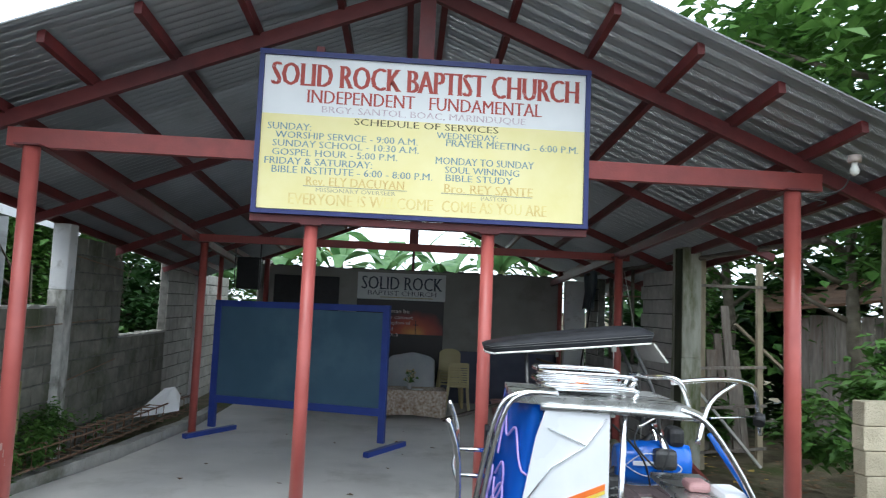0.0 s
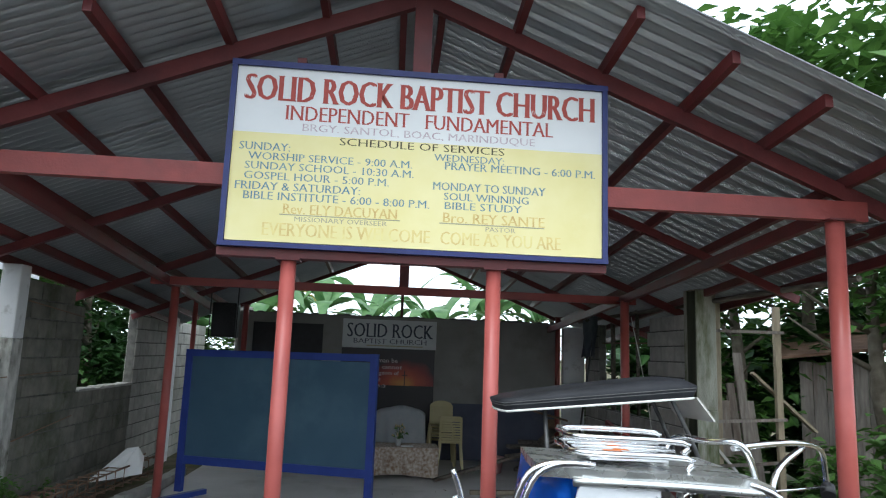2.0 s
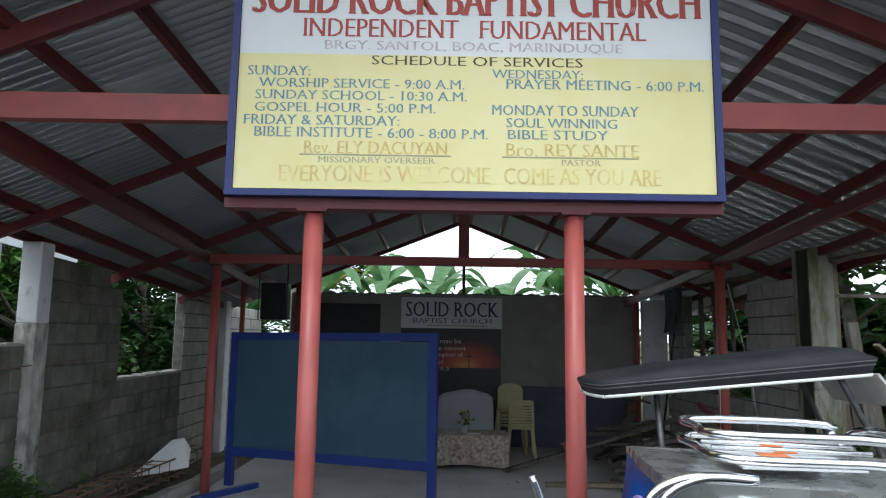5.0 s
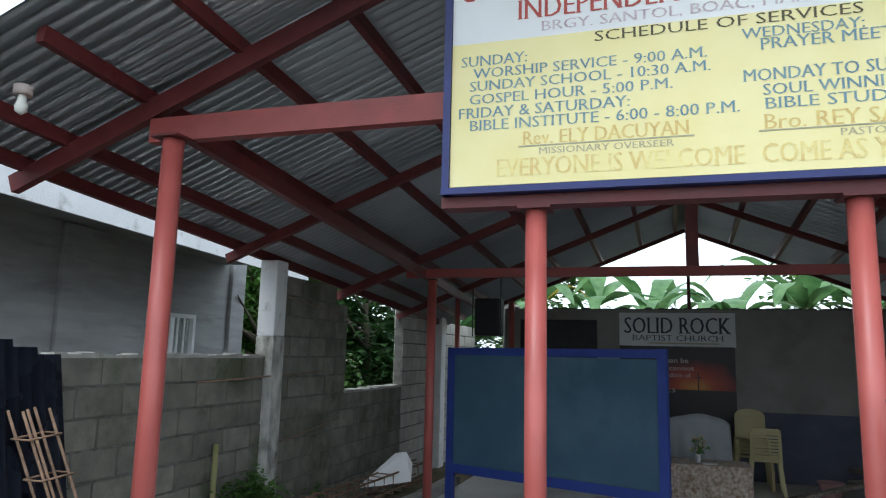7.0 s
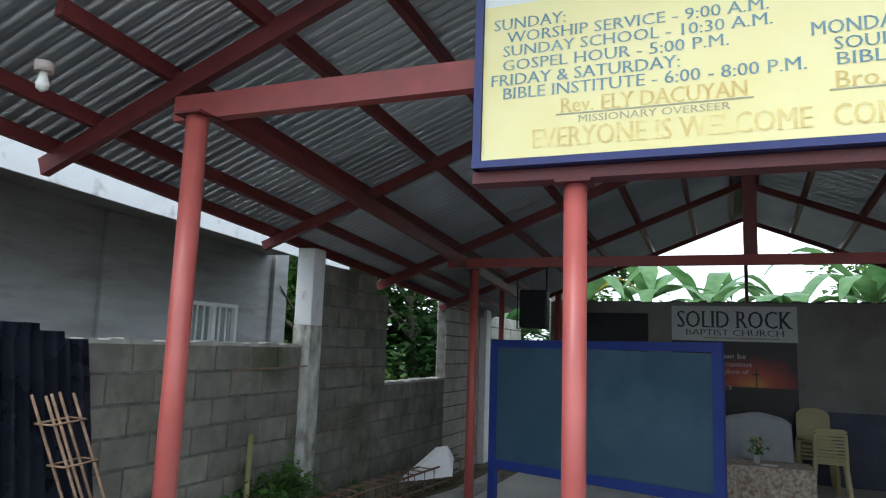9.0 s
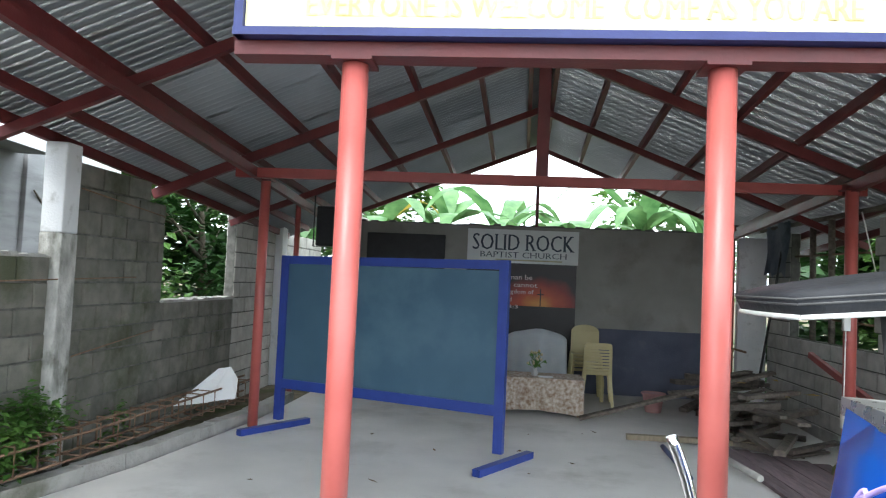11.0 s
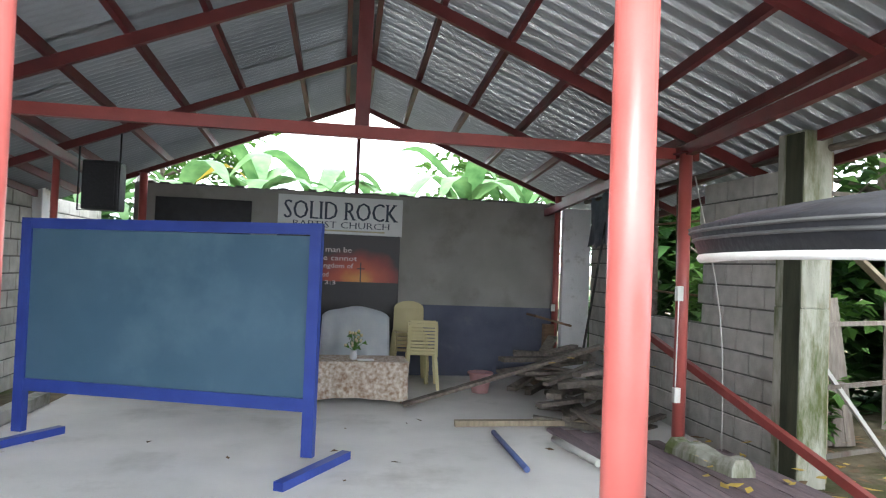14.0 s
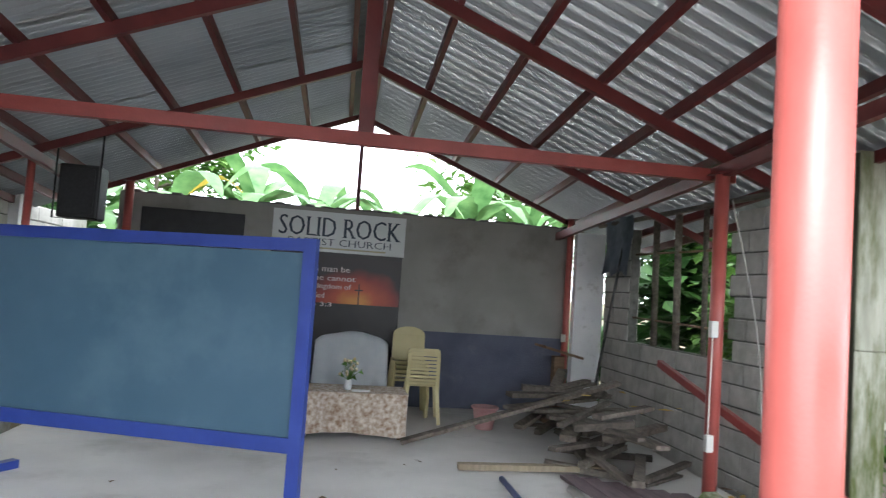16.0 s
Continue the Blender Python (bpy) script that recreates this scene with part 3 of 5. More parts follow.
for u0, u1 in ((0.135, 0.45), (0.555, 0.84)):
    W, H = SX1 - SX0 - 2 * fw, SZ1 - SZ0 - 2 * fw
    part("underline", boxes((SX0 + fw + u0 * W, SX0 + fw + u1 * W, SY - 0.0145, SY - 0.012, SZ1 - fw - 0.848 * H, SZ1 - fw - 0.843 * H)), T_GREY, sign)
solo("sign_beam", boxes((-1.44, 1.07, 5.125, 5.235, 2.40, 2.452)), RED_SHADE, "red-painted steel beam carrying the sign board", "beam")
for x in (-1.0, 0.33):
    solo("sign_stay", boxes((x - 0.03, x + 0.03, 5.16, 5.22, 2.452, 3.75)), RED_SHADE, "red steel stay behind the sign board", "stay", "sign stays")

# ---- chalkboard on its stand ----
A, B = Vector((-2.77, 9.88, 0)), Vector((-0.37, 9.02, 0))
d = (B - A).normalized()
nrm = Vector((d.y, -d.x, 0))
cb = thing("chalkboard", (A + B) / 2, "large green chalkboard in a blue wooden frame on feet", "chalkboard")


def bar3(p, q, w, h, name, m, off=0.0, up=(0, 0, 1)):
    bm = bmesh.new()
    slab(bm, Vector(p) + nrm * off, Vector(q) + nrm * off, w, h, up)
    part(name, bm, m, cb)


Z = lambda p, z: Vector((p.x, p.y, z))
bar3(Z(A, 1.085), Z(B, 1.085), 0.03, 1.25, "board_panel", BOARD)
bar3(Z(A, 1.745), Z(B, 1.765), 0.06, 0.085, "frame_bar", BLUEFRAME, 0.002)
bar3(Z(A, 0.435), Z(B, 0.435), 0.06, 0.10, "frame_bar", BLUEFRAME, 0.002)
for p in (A + d * 0.035, B - d * 0.035):
    bar3(Z(p, 0.05), Z(p, 1.81 if p.x > -1 else 1.79), 0.09, 0.064, "leg", BLUEFRAME, 0.004, (nrm.x, nrm.y, 0))
for p in (A + d * 0.03, B - d * 0.03):
    q = p + nrm * 0.0
    a, b = q + Vector((-0.18, -0.63, 0)), q + Vector((0.29, 0.12, 0))
    bm = bmesh.new()
    slab(bm, Z(a, 0.03), Z(b, 0.03), 0.075, 0.06)
    part("foot", bm, BLUEFRAME, cb)

# ---- back wall, banner ----
bw = solo("wall_back", boxes((-2.82, 2.98, 13.2, 13.35, 0.98, 2.47)), PLASTER, "grey plastered back wall under an open gable", "wall", kind="structure")
wall_low = thing("wall_back_lower", (0, 13.2, 0), "dark blue-grey painted hollow block dado of the back wall", "wall", kind="structure")
part("mortar_core", boxes((-2.82, 2.98, 13.195, 13.34, -0.1, 0.978)), BLUEGREY, wall_low)
bm = bmesh.new()
rnd = random.Random(8)
for i in range(60):
    x = -2.8 + 5.75 * i / 60
    box(bm, x, x + 0.11, 13.21, 13.34, 2.465, 2.475 + rnd.uniform(0, 0.03))
solo("wall_cap", bm, MORTAR, "ragged mortar top of the back wall", "wall", kind="structure")
solo("dark_board", boxes((-2.55, -1.33, 13.17, 13.197, 1.55, 2.30), bevel=0.006), BLACK, "dark blank board hung on the back wall", "board")
ban = thing("banner", (-0.14, 13.17, 0.35), "tall printed church banner with a sunset picture", "banner")
BX0, BX1 = -0.985, 0.70
part("white_header", boxes((BX0, BX1, 13.175, 13.185, 1.91, 2.42)), BAN_WHITE, ban)
part("dark_field", boxes((BX0, BX1 - 0.02, 13.176, 13.184, 0.35, 1.908)), BAN_BLACK, ban)
part("sunset_print", boxes((BX0 + 0.05, BX1 - 0.025, 13.170, 13.1755, 1.17, 1.86)), SUNSET, ban, "printed red and orange sunset")
part("skyline", boxes((BX0 + 0.05, BX1 - 0.025, 13.1672, 13.1698, 1.16, 1.265)), BAN_BLACK, ban)
part("cross_shape", boxes((0.145, 0.16, 13.166, 13.1692, 1.22, 1.53), (0.10, 0.205, 13.1672, 13.1698, 1.44, 1.455)), BAN_BLACK, ban)
for words, x0, x1, zc, h, m in (("SOLID ROCK", -0.90, 0.62, 2.225, 0.245, BAN_DARK), ("BAPTIST CHURCH", -0.78, 0.52, 2.035, 0.085, BAN_DARK),
                                ("a man be", -0.42, 0.02, 1.70, 0.075, BAN_TEXT), ("he cannot", -0.42, 0.10, 1.585, 0.07, BAN_TEXT), ("kingdom of", -0.42, 0.05, 1.47, 0.085, BAN_TEXT), ("God", -0.42, -0.28, 1.36, 0.07, BAN_TEXT), ("John 3:3", -0.62, -0.18, 1.24, 0.07, BAN_TEXT)):
    ob = lettering(words, x0, x1, zc, h, 13.168 if m == BAN_TEXT else 13.175, m, ban, bold=0.012 if m == BAN_TEXT else 0.03, serif=m != BAN_TEXT)
    ob.matrix_parent_inverse = ban.matrix_basis.inverted()
part("small_print", boxes((-0.55, 0.46, 13.172, 13.1745, 1.945, 1.965)), T_GREY, ban)
# ---- block walls: shared block meshes in front of a mortar core ----
def block_mesh(name, w, t, h, material):
    bm = bmesh.new()
    box(bm, -t / 2, t / 2, -w / 2, w / 2, -h / 2, h / 2)
    bmesh.ops.bevel(bm, geom=list(bm.edges), offset=0.006, segments=1, affect="EDGES")
    return mesh_of(name, bm, material)


def block_wall(name, x, y0, y1, z0, z1, material, label, holes=(), ragged=0.0, thick=0.14, seed=1):
    """A block wall along y at x, with openings given as (ya, yb, za, zb)."""
    t = thing(name, (x, (y0 + y1) / 2, z0), label, "wall", kind="structure")
    full, half = block_mesh("block", 0.392, thick, 0.184, material), block_mesh("block", 0.192, thick, 0.184, material)
    rnd = random.Random(seed)
    bm = bmesh.new()
    nz = int(round((z1 - z0) / 0.2))
    for j in range(nz):
        z = z0 + 0.2 * j
        y = y0 - (0.2 if j % 2 else 0.0)
        while y < y1 - 0.05:
            ya, yb = max(y, y0), min(y + 0.4, y1)
            y += 0.4
            for hole in holes:
                if hole[2] - 0.02 < z + 0.1 < hole[3] and yb > hole[0] + 0.05 and ya < hole[1] - 0.05:
                    if ya < hole[0] - 0.05:
                        yb = hole[0]
                    elif yb > hole[1] + 0.05:
                        ya = hole[1]
                    else:
                        ya = yb
            if yb - ya < 0.09:
                continue
            if ragged and j >= nz - 1 and rnd.random() < ragged:
                continue
            me = full if yb - ya > 0.3 else half
            ob = new("block", me)
            ob.matrix_basis = Matrix.Translation((x + rnd.uniform(-0.004, 0.004), (ya + yb) / 2, z + 0.1)) @ Matrix.Diagonal((1, (yb - ya - 0.014) / (0.392 if me == full else 0.192), 1, 1))
            ob.parent = t
            ob.matrix_parent_inverse = t.matrix_basis.inverted()
            box(bm, x - thick / 2 + 0.014, x + thick / 2 - 0.014, ya, yb, z, z + 0.2 - (0.012 if j == nz - 1 else 0))
    part("mortar_core", bm, MORTAR, t)
    return t


block_wall("wall_left", -4.0, 7.98, 11.4, -0.15, 2.45, BLOCK_DAMP, "damp grey hollow block wall with a bare window opening", holes=((9.5, 11.4, 1.25, 3),), ragged=0.2, seed=2)
# same wall carried on, its lit stretch given the paler block colour
block_wall("wall_left_rear", -4.0, 11.4, 12.95, -0.15, 2.45, BLOCK_LIT, "grey hollow block wall beside the window opening, coloured pale as daylit", ragged=0.2, seed=14)
block_wall("wall_left_end", -4.0, 13.2, 15.6, -0.15, 2.25, BLOCK_LIT, "hollow block wall behind a narrow column, coloured pale as daylit", ragged=0.3, seed=5)
block_wall("wall_yard", -4.02, 1.0, 7.76, -0.15, 1.65, BLOCK_DAMP, "low mossy hollow block yard wall with a rough top", seed=3)
block_wall("wall_right", 3.5, 8.92, 13.05, -0.15, 2.45, BLOCK_LIT, "grey hollow block wall with an open window hole", holes=((10.2, 12.3, 1.05, 3),), ragged=0.15, seed=6)
block_wall("wall_behind", -2.95, 14.0, 14.9, -0.15, 2.65, BLOCK_LIT, "hollow block wall end behind the chapel, sunlight put into its pale colour", seed=7)
# sill and rough mortar in the openings
bm = bmesh.new()
rnd = random.Random(3)
for i in range(19):
    y = 9.5 + 0.1 * i
    box(bm, -4.085, -3.915, y, y + 0.1, 1.235, 1.255 + rnd.uniform(0, 0.02))
solo("window_sill", bm, KERB, "rough mortar sill of the bare window opening", "sill", kind="structure")
bm = bmesh.new()
rnd = random.Random(9)
for i in range(68):
    y = 1.0 + 0.1 * i
    box(bm, -4.09, -3.95, y, y + 0.1, 1.635, 1.655 + rnd.uniform(0, 0.022))
solo("wall_cap", bm, KERB, "rough mortar capping of the low yard wall", "wall", kind="structure")


def column(name, x0, x1, y0, y1, z1, mats, label, split):
    t = thing(name, ((x0 + x1) / 2, (y0 + y1) / 2, 0), label, "column", kind="structure")
    part("shaft_lower", boxes((x0, x1, y0, y1, -0.2, split), bevel=0.012), mats[0], t)
    part("shaft_upper", boxes((x0 + 0.003, x1 - 0.003, y0 + 0.003, y1 - 0.003, split, z1), bevel=0.012), mats[1], t)
    return t


column("column_left", -4.06, -3.87, 7.76, 7.97, 2.56, (PEEL, WHITE_PAINT_LIT), "square concrete column with white paint only on top", 1.84)
# far column coloured white for the sun on it
column("column_left_far", -3.95, -3.82, 12.95, 13.2, 2.4, (WHITE_PAINT_LIT, WHITE_PAINT_LIT), "narrow concrete column, sunlight put into its white colour", 1.0)
column("column_right", 3.36, 3.62, 8.57, 8.9, 2.72, (MOSSY, MOSSY), "square concrete column streaked with green and black moss", 1.3)
solo("moss_streak", boxes((3.354, 3.40, 8.58, 8.78, -0.1, 2.70)), BLACKMOSS, "black mould streak down the mossy column", "stain", kind="structure")
# wall edge lit from outside, the daylight given as white colour
solo("wall_edge_lit", boxes((3.02, 3.42, 13.07, 13.19, -0.1, 2.42)), WHITE_PAINT_LIT, "strip of wall beside the back wall, daylight put into its white colour", "wall", kind="structure")
# thin bars sticking out of the column
for y0, y1, z0, z1 in ((6.7, 8.9, 1.45, 1.50), (8.0, 9.4, 2.22, 2.12), (8.0, 9.3, 0.85, 0.98)):
    solo("rebar_stub", tubes([(-3.88, y0, z0), (-3.88, y1, z1)], r=0.006, n=6), RUST, "thin rusty steel bar sticking out of the wall", "rebar", "rebar stubs")

# ---- neighbour house ----
nb = thing("neighbour_house", (-7.5, 6.0, 0), "grey plastered neighbour house with a white roof edge", "house")
bm = boxes((-6.2, -6.0, 0.5, 8.55, -0.2, 3.0), (-6.2, -6.0, 9.4, 10.4, -0.2, 3.0), (-6.2, -6.0, 8.55, 9.4, -0.2, 1.3), (-6.2, -6.0, 8.55, 9.4, 2.12, 3.0), (-10, -6.2, 10.2, 10.4, -0.2, 3.0))
part("wall", bm, PLASTER2, nb)
for y in (7.45, 4.0, 10.25):
    part("pilaster", boxes((-6.0, -5.94, y - 0.16, y + 0.16, -0.2, 2.9), bevel=0.01), PLASTER2, nb)
bm = bmesh.new()
prism(bm, [(-4.78, -2.0, 3.18), (-4.78, 10.0, 2.80), (-10, 10.0, 2.95), (-10, -2.0, 3.3)], (0, 0, 0.05))
part("roof_edge_slab", bm, PLASTER2, nb)
bm = bmesh.new()
prism(bm, [(-4.76, -2.0, 2.98), (-4.76, 10.02, 2.60), (-4.76, 10.02, 2.88), (-4.76, -2.0, 3.34)], (-0.02, 0, 0))
part("fascia", bm, WHITE_PAINT_LIT, nb, "peeling white fascia board")
win = part("window", boxes((-6.02, -5.96, 8.55, 8.60, 1.3, 2.12), (-6.02, -5.96, 9.35, 9.40, 1.3, 2.12), (-6.02, -5.96, 8.94, 9.0, 1.3, 2.12), (-6.02, -5.96, 8.60, 9.35, 2.07, 2.118), bevel=0.004), WINFRAME, nb)
for y in (8.70, 8.82, 9.1, 9.22):
    part("bar", boxes((-6.0, -5.985, y - 0.012, y + 0.012, 1.3, 2.07)), WINFRAME, win)
part("pane", boxes((-6.05, -6.045, 8.6, 9.35, 1.3, 2.07)), GLASS, win)

# ---- furniture at the back ----
tb = thing("low_table", (0.13, 11.4, 0), "low table under a brown and cream patterned cloth", "table")
part("tabletop", boxes((-0.42, 0.60, 11.22, 11.75, 0.42, 0.445), bevel=0.005), WOOD, tb)
for x in (-0.38, 0.56):
    for y in (11.27, 11.7):
        part("leg", boxes((x - 0.02, x + 0.02, y - 0.02, y + 0.02, 0, 0.42)), WOOD, tb)
bm = bmesh.new()
rows = []
for j in range(9):
    row = []
    for i in range(41):
        u = i / 40
        s = u * 2.14
        if s < 0.54:
            x, y = -0.43, 11.76 - s
        elif s < 1.6:
            x, y = -0.43 + (s - 0.54), 11.205
        else:
            x, y = 0.62, 11.205 + (s - 1.6)
        w = (j / 8) ** 1.2
        row.append(bm.verts.new((x + 0.015 * w * math.sin(s * 19), y - 0.02 * w * (1 + math.sin(s * 23)), 0.452 - 0.40 * j / 8 - 0.02 * w * math.sin(s * 5))))
    rows.append(row)
for j in range(8):
    for i in range(40):
        bm.faces.new((rows[j][i], rows[j][i + 1], rows[j + 1][i + 1], rows[j + 1][i])).smooth = True
box(bm, -0.43, 0.62, 11.205, 11.76, 0.447, 0.455)
solo("tablecloth", bm, CLOTH, "brown and cream patterned cloth hanging over the low table", "tablecloth")
# draped seat behind the table
bm = bmesh.new()
rows = []
for j in range(13):
    v = j / 12
    rows.append([])
    for i in range(25):
        u = i / 24
        x = -0.34 + 0.80 * u
        top = 0.99 - 0.10 * (2 * u - 1) ** 6 - 0.02 * math.sin(u * 9)
        x += (0.05 * (u - 0.5)) * v
        rows[-1].append(bm.verts.new((x, 12.0 - 0.10 * v - 0.02 * v * math.sin(u * 26), top - (top - 0.05) * v)))
for j in range(12):
    for i in range(24):
        bm.faces.new((rows[j][i], rows[j][i + 1], rows[j + 1][i + 1], rows[j + 1][i])).smooth = True
bmesh.ops.solidify(bm, geom=list(bm.faces), thickness=0.02)
solo("draped_seat", bm, WHITECLOTH, "pale cloth draped over a high seat back behind the table", "cloth")
fl = thing("flower_vase", (0.02, 11.4, 0.456), "small vase of pale flowers on the table", "vase")
bm = bmesh.new()
tube(bm, [(0.02, 11.4, 0.456 + z) for z in (0, 0.03, 0.07, 0.1)], 0.03, 12, taper=[0.03, 0.045, 0.03, 0.035])
part("vase", bm, WINFRAME, fl)
rnd = random.Random(5)
bm, bf = bmesh.new(), bmesh.new()
for k in range(26):
    a, r = rnd.uniform(0, 6.28), rnd.uniform(0.02, 0.12)
    p = Vector((0.02 + r * math.cos(a), 11.4 + r * math.sin(a), 0.6 + rnd.uniform(0, 0.16)))
    tube(bm, [(0.02, 11.4, 0.55), p], 0.003, 4)
    q = p + Vector((rnd.uniform(-0.05, 0.05), rnd.uniform(-0.05, 0.05), -0.03))
    bm.faces.new([bm.verts.new(c) for c in (p, p + Vector((0.02, 0.01, 0.02)), q, p - Vector((0.02, 0.01, 0.01)))])
    if k % 2:
        ball(bf, p, 0.018, n=6)
part("foliage", bm, LEAF, fl)
part("blooms", bf, FLOWER, fl)
solo("paper_sheet", boxes((0.06, 0.24, 11.28, 11.36, 0.457, 0.470), bevel=0.002), SIGNWHITE, "small white booklet lying on the table", "booklet")


def plastic_chair(m, zoff=0.0):
    """A monobloc armchair without arms; its origin is on the floor."""
    c = thing("plastic_chair", (0, 0, 0), "cream plastic monobloc chair in a stack", "chair", "stacked plastic chairs")
    bm = bmesh.new()
    rows = []
    for j in range(7):
        rows.append([bm.verts.new((-0.2 + 0.4 * i / 8, -0.2 + 0.4 * j / 6, 0.43 - 0.012 * math.sin(math.pi * i / 8) - 0.02 * j / 6)) for i in range(9)])
    for j in range(6):
        for i in range(8):
            bm.faces.new((rows[j][i], rows[j][i + 1], rows[j + 1][i + 1], rows[j + 1][i])).smooth = True
    bmesh.ops.solidify(bm, geom=list(bm.faces), thickness=0.012)
    box(bm, -0.17, 0.17, -0.215, -0.197, 0.412, 0.436)
    part("seat", bm, CHAIR, c)
    bm = bmesh.new()
    prism(bm, [(-0.2, 0.19, 0.42)] + [(0.2 * -math.cos(math.pi * k / 10), 0.19 + 0.07, 0.72 + 0.1 * math.sin(math.pi * k / 10)) for k in range(11)] + [(0.2, 0.19, 0.42)], (0, 0.014, 0))
    part("backrest", bm, CHAIR, c)
    for sx in (-1, 1):
        for sy in (-1, 1):
            bm = bmesh.new()
            slab(bm, (sx * 0.19, sy * 0.19, 0.43), (sx * 0.225, sy * 0.235, 0), 0.045, 0.03)
            part("leg", bm, CHAIR, c)
    c.matrix_basis = m
    return c


first = plastic_chair(pose(0.80, 12.72, 0, 0, 0, -3))
for k in range(1, 5):
    copy_thing(first, pose(0.80, 12.72 - 0.006 * k, 0.055 * k, 0, 0, -3))


def slat_chair(m):
    """A plastic chair turned away: a back of level slats, splayed legs."""
    c = thing("slat_back_chair", (0, 0, 0), "cream plastic chair with a slatted back in a stack", "chair", "slat-backed plastic chairs")
    part("seat", boxes((-0.17, 0.17, -0.12, 0.24, 0.41, 0.43), bevel=0.008), CHAIR, c)
    for sx in (-1, 1):
        bm = bmesh.new()
        slab(bm, (sx * 0.175, -0.14, 0.40), (sx * 0.165, -0.20, 0.80), 0.035, 0.03, (0, 1, 0))
        part("back_rail", bm, CHAIR, c)
        for ya, yb in ((-0.14, -0.21), (0.22, 0.27)):
            bm = bmesh.new()
            slab(bm, (sx * 0.165, ya, 0.42), (sx * 0.205, yb, 0), 0.04, 0.03, (0, 1, 0))
            part("leg", bm, CHAIR, c)
    for k in range(9):
        z = 0.435 + 0.042 * k
        y = -0.14 - 0.06 * (z - 0.40) / 0.40
        part("slat", boxes((-0.16, 0.16, y - 0.008, y + 0.008, z, z + 0.024 + (0.02 if k == 8 else 0))), CHAIR, c)
    c.matrix_basis = m
    return c


behind = slat_chair(pose(0.91, 12.28, 0, 0, 0, -5))
copy_thing(behind, pose(0.915, 12.34, 0.03, 0, 0, -5))

lec = thing("lectern", (2.68, 12.6, 0), "small wooden lectern with a sloping top", "lectern")
part("column", boxes((2.60, 2.74, 12.55, 12.66, 0.03, 0.80), bevel=0.006), WOOD, lec)
part("base", boxes((2.45, 2.86, 12.42, 12.78, 0, 0.04), bevel=0.005), WOOD, lec)
bm = bmesh.new()
slab(bm, (2.42, 12.6, 0.92), (2.92, 12.6, 0.80), 0.42, 0.03)
part("top", bm, WOOD, lec)
solo("switch_box", boxes((2.84, 2.90, 13.0, 13.03, 0.95, 1.05), bevel=0.004), SWITCH, "white switch box on the back wall post", "switch")
bk = thing("bucket", (1.6, 11.95, 0), "faded pink plastic bucket on the floor", "bucket")
bm = bmesh.new()
tube(bm, [(1.6, 11.95, z) for z in (0, 0.02, 0.22, 0.24)], 0.1, 16, taper=[0.10, 0.105, 0.14, 0.15])
part("tub", bm, PINK, bk)
part("rim", tubes([(1.6 + 0.15 * math.cos(a), 11.95 + 0.15 * math.sin(a), 0.24) for a in [6.2832 * k / 18 for k in range(19)]], r=0.012, n=6), PINK, bk)

# loudspeaker hung at the eave
sp = thing("loudspeaker", (-2.72, 11.6, 2.0), "black loudspeaker in a metal bracket hung under the roof", "loudspeaker")
part("cabinet", boxes((-2.88, -2.52, 11.42, 11.72, 1.98, 2.50), bevel=0.015), BLACK, sp)
part("grille", boxes((-2.85, -2.55, 11.408, 11.42, 2.02, 2.46), bevel=0.004), GRILLE, sp)
part("bracket", tubes([(-2.90, 11.4, 2.70), (-2.90, 11.4, 1.968), (-2.50, 11.4, 1.968), (-2.50, 11.4, 2.85)], r=0.01, n=6), BLACK, sp)

# ---- boards, pipes and scrap on the floor ----
rnd = random.Random(12)
solo("plank", (lambda b: (slab(b, (0.55, 11.05, 0.03), (2.75, 11.0, 0.70), 0.14, 0.035), b)[1])(bmesh.new()), OLDWOOD, "long grey plank leaning on the lumber heap", "plank")
solo("plank", (lambda b: (slab(b, (0.95, 10.2, 0.03), (2.35, 10.1, 0.06), 0.09, 0.05), b)[1])(bmesh.new()), PALEWOOD, "short pale timber lying on the floor", "plank")
for k in range(44):
    lay = k // 8
    yy = 9.75 + rnd.uniform(0, 2.2)
    xx = 2.35 + rnd.uniform(-0.45, 0.45) * (1 - lay * 0.12)
    ln = rnd.uniform(0.5, 1.25)
    a = rnd.uniform(-0.9, 0.9) + (1.4 if k % 2 else 0.2)
    bm = bmesh.new()
    c, s = math.cos(a) * ln / 2, math.sin(a) * ln / 2
    x0, x1 = max(1.5, min(3.38, xx - c)), max(1.5, min(3.38, xx + c))
    slab(bm, (x0, yy - s, 0.04 + lay * 0.105 + rnd.uniform(-0.04, 0.06)), (x1, yy + s, 0.04 + lay * 0.105 + rnd.uniform(-0.04, 0.08)), rnd.uniform(0.06, 0.16), rnd.uniform(0.02, 0.06))
    solo("scrap_lumber", bm, OLDWOOD, "old grey lumber piece in a heap", "lumber", "lumber heap")
for k in range(9):
    x = 1.62 + 0.15 * k
    bm = bmesh.new()
    slab(bm, (x + 0.25, 10.0 - 0.1 * k, 0.018 + 0.004 * (k % 2)), (x + 0.35, 6.7 + 0.12 * (k % 3), 0.018), 0.14, 0.03)
    solo("floor_plank", bm, PURPLEWOOD, "dull purplish plank lying flat on the floor", "plank", "planks on the floor")
solo("blue_pipe", tubes([(1.25, 9.86, 0.025), (1.22, 8.72, 0.025)], r=0.024, n=12), BLUEPIPE, "length of blue plastic pipe on the floor", "pipe")
solo("grey_pipe", tubes([(1.70, 9.50, 0.055), (1.80, 8.75, 0.055)], r=0.03, n=12), PVC, "short grey plastic pipe on the planks", "pipe")
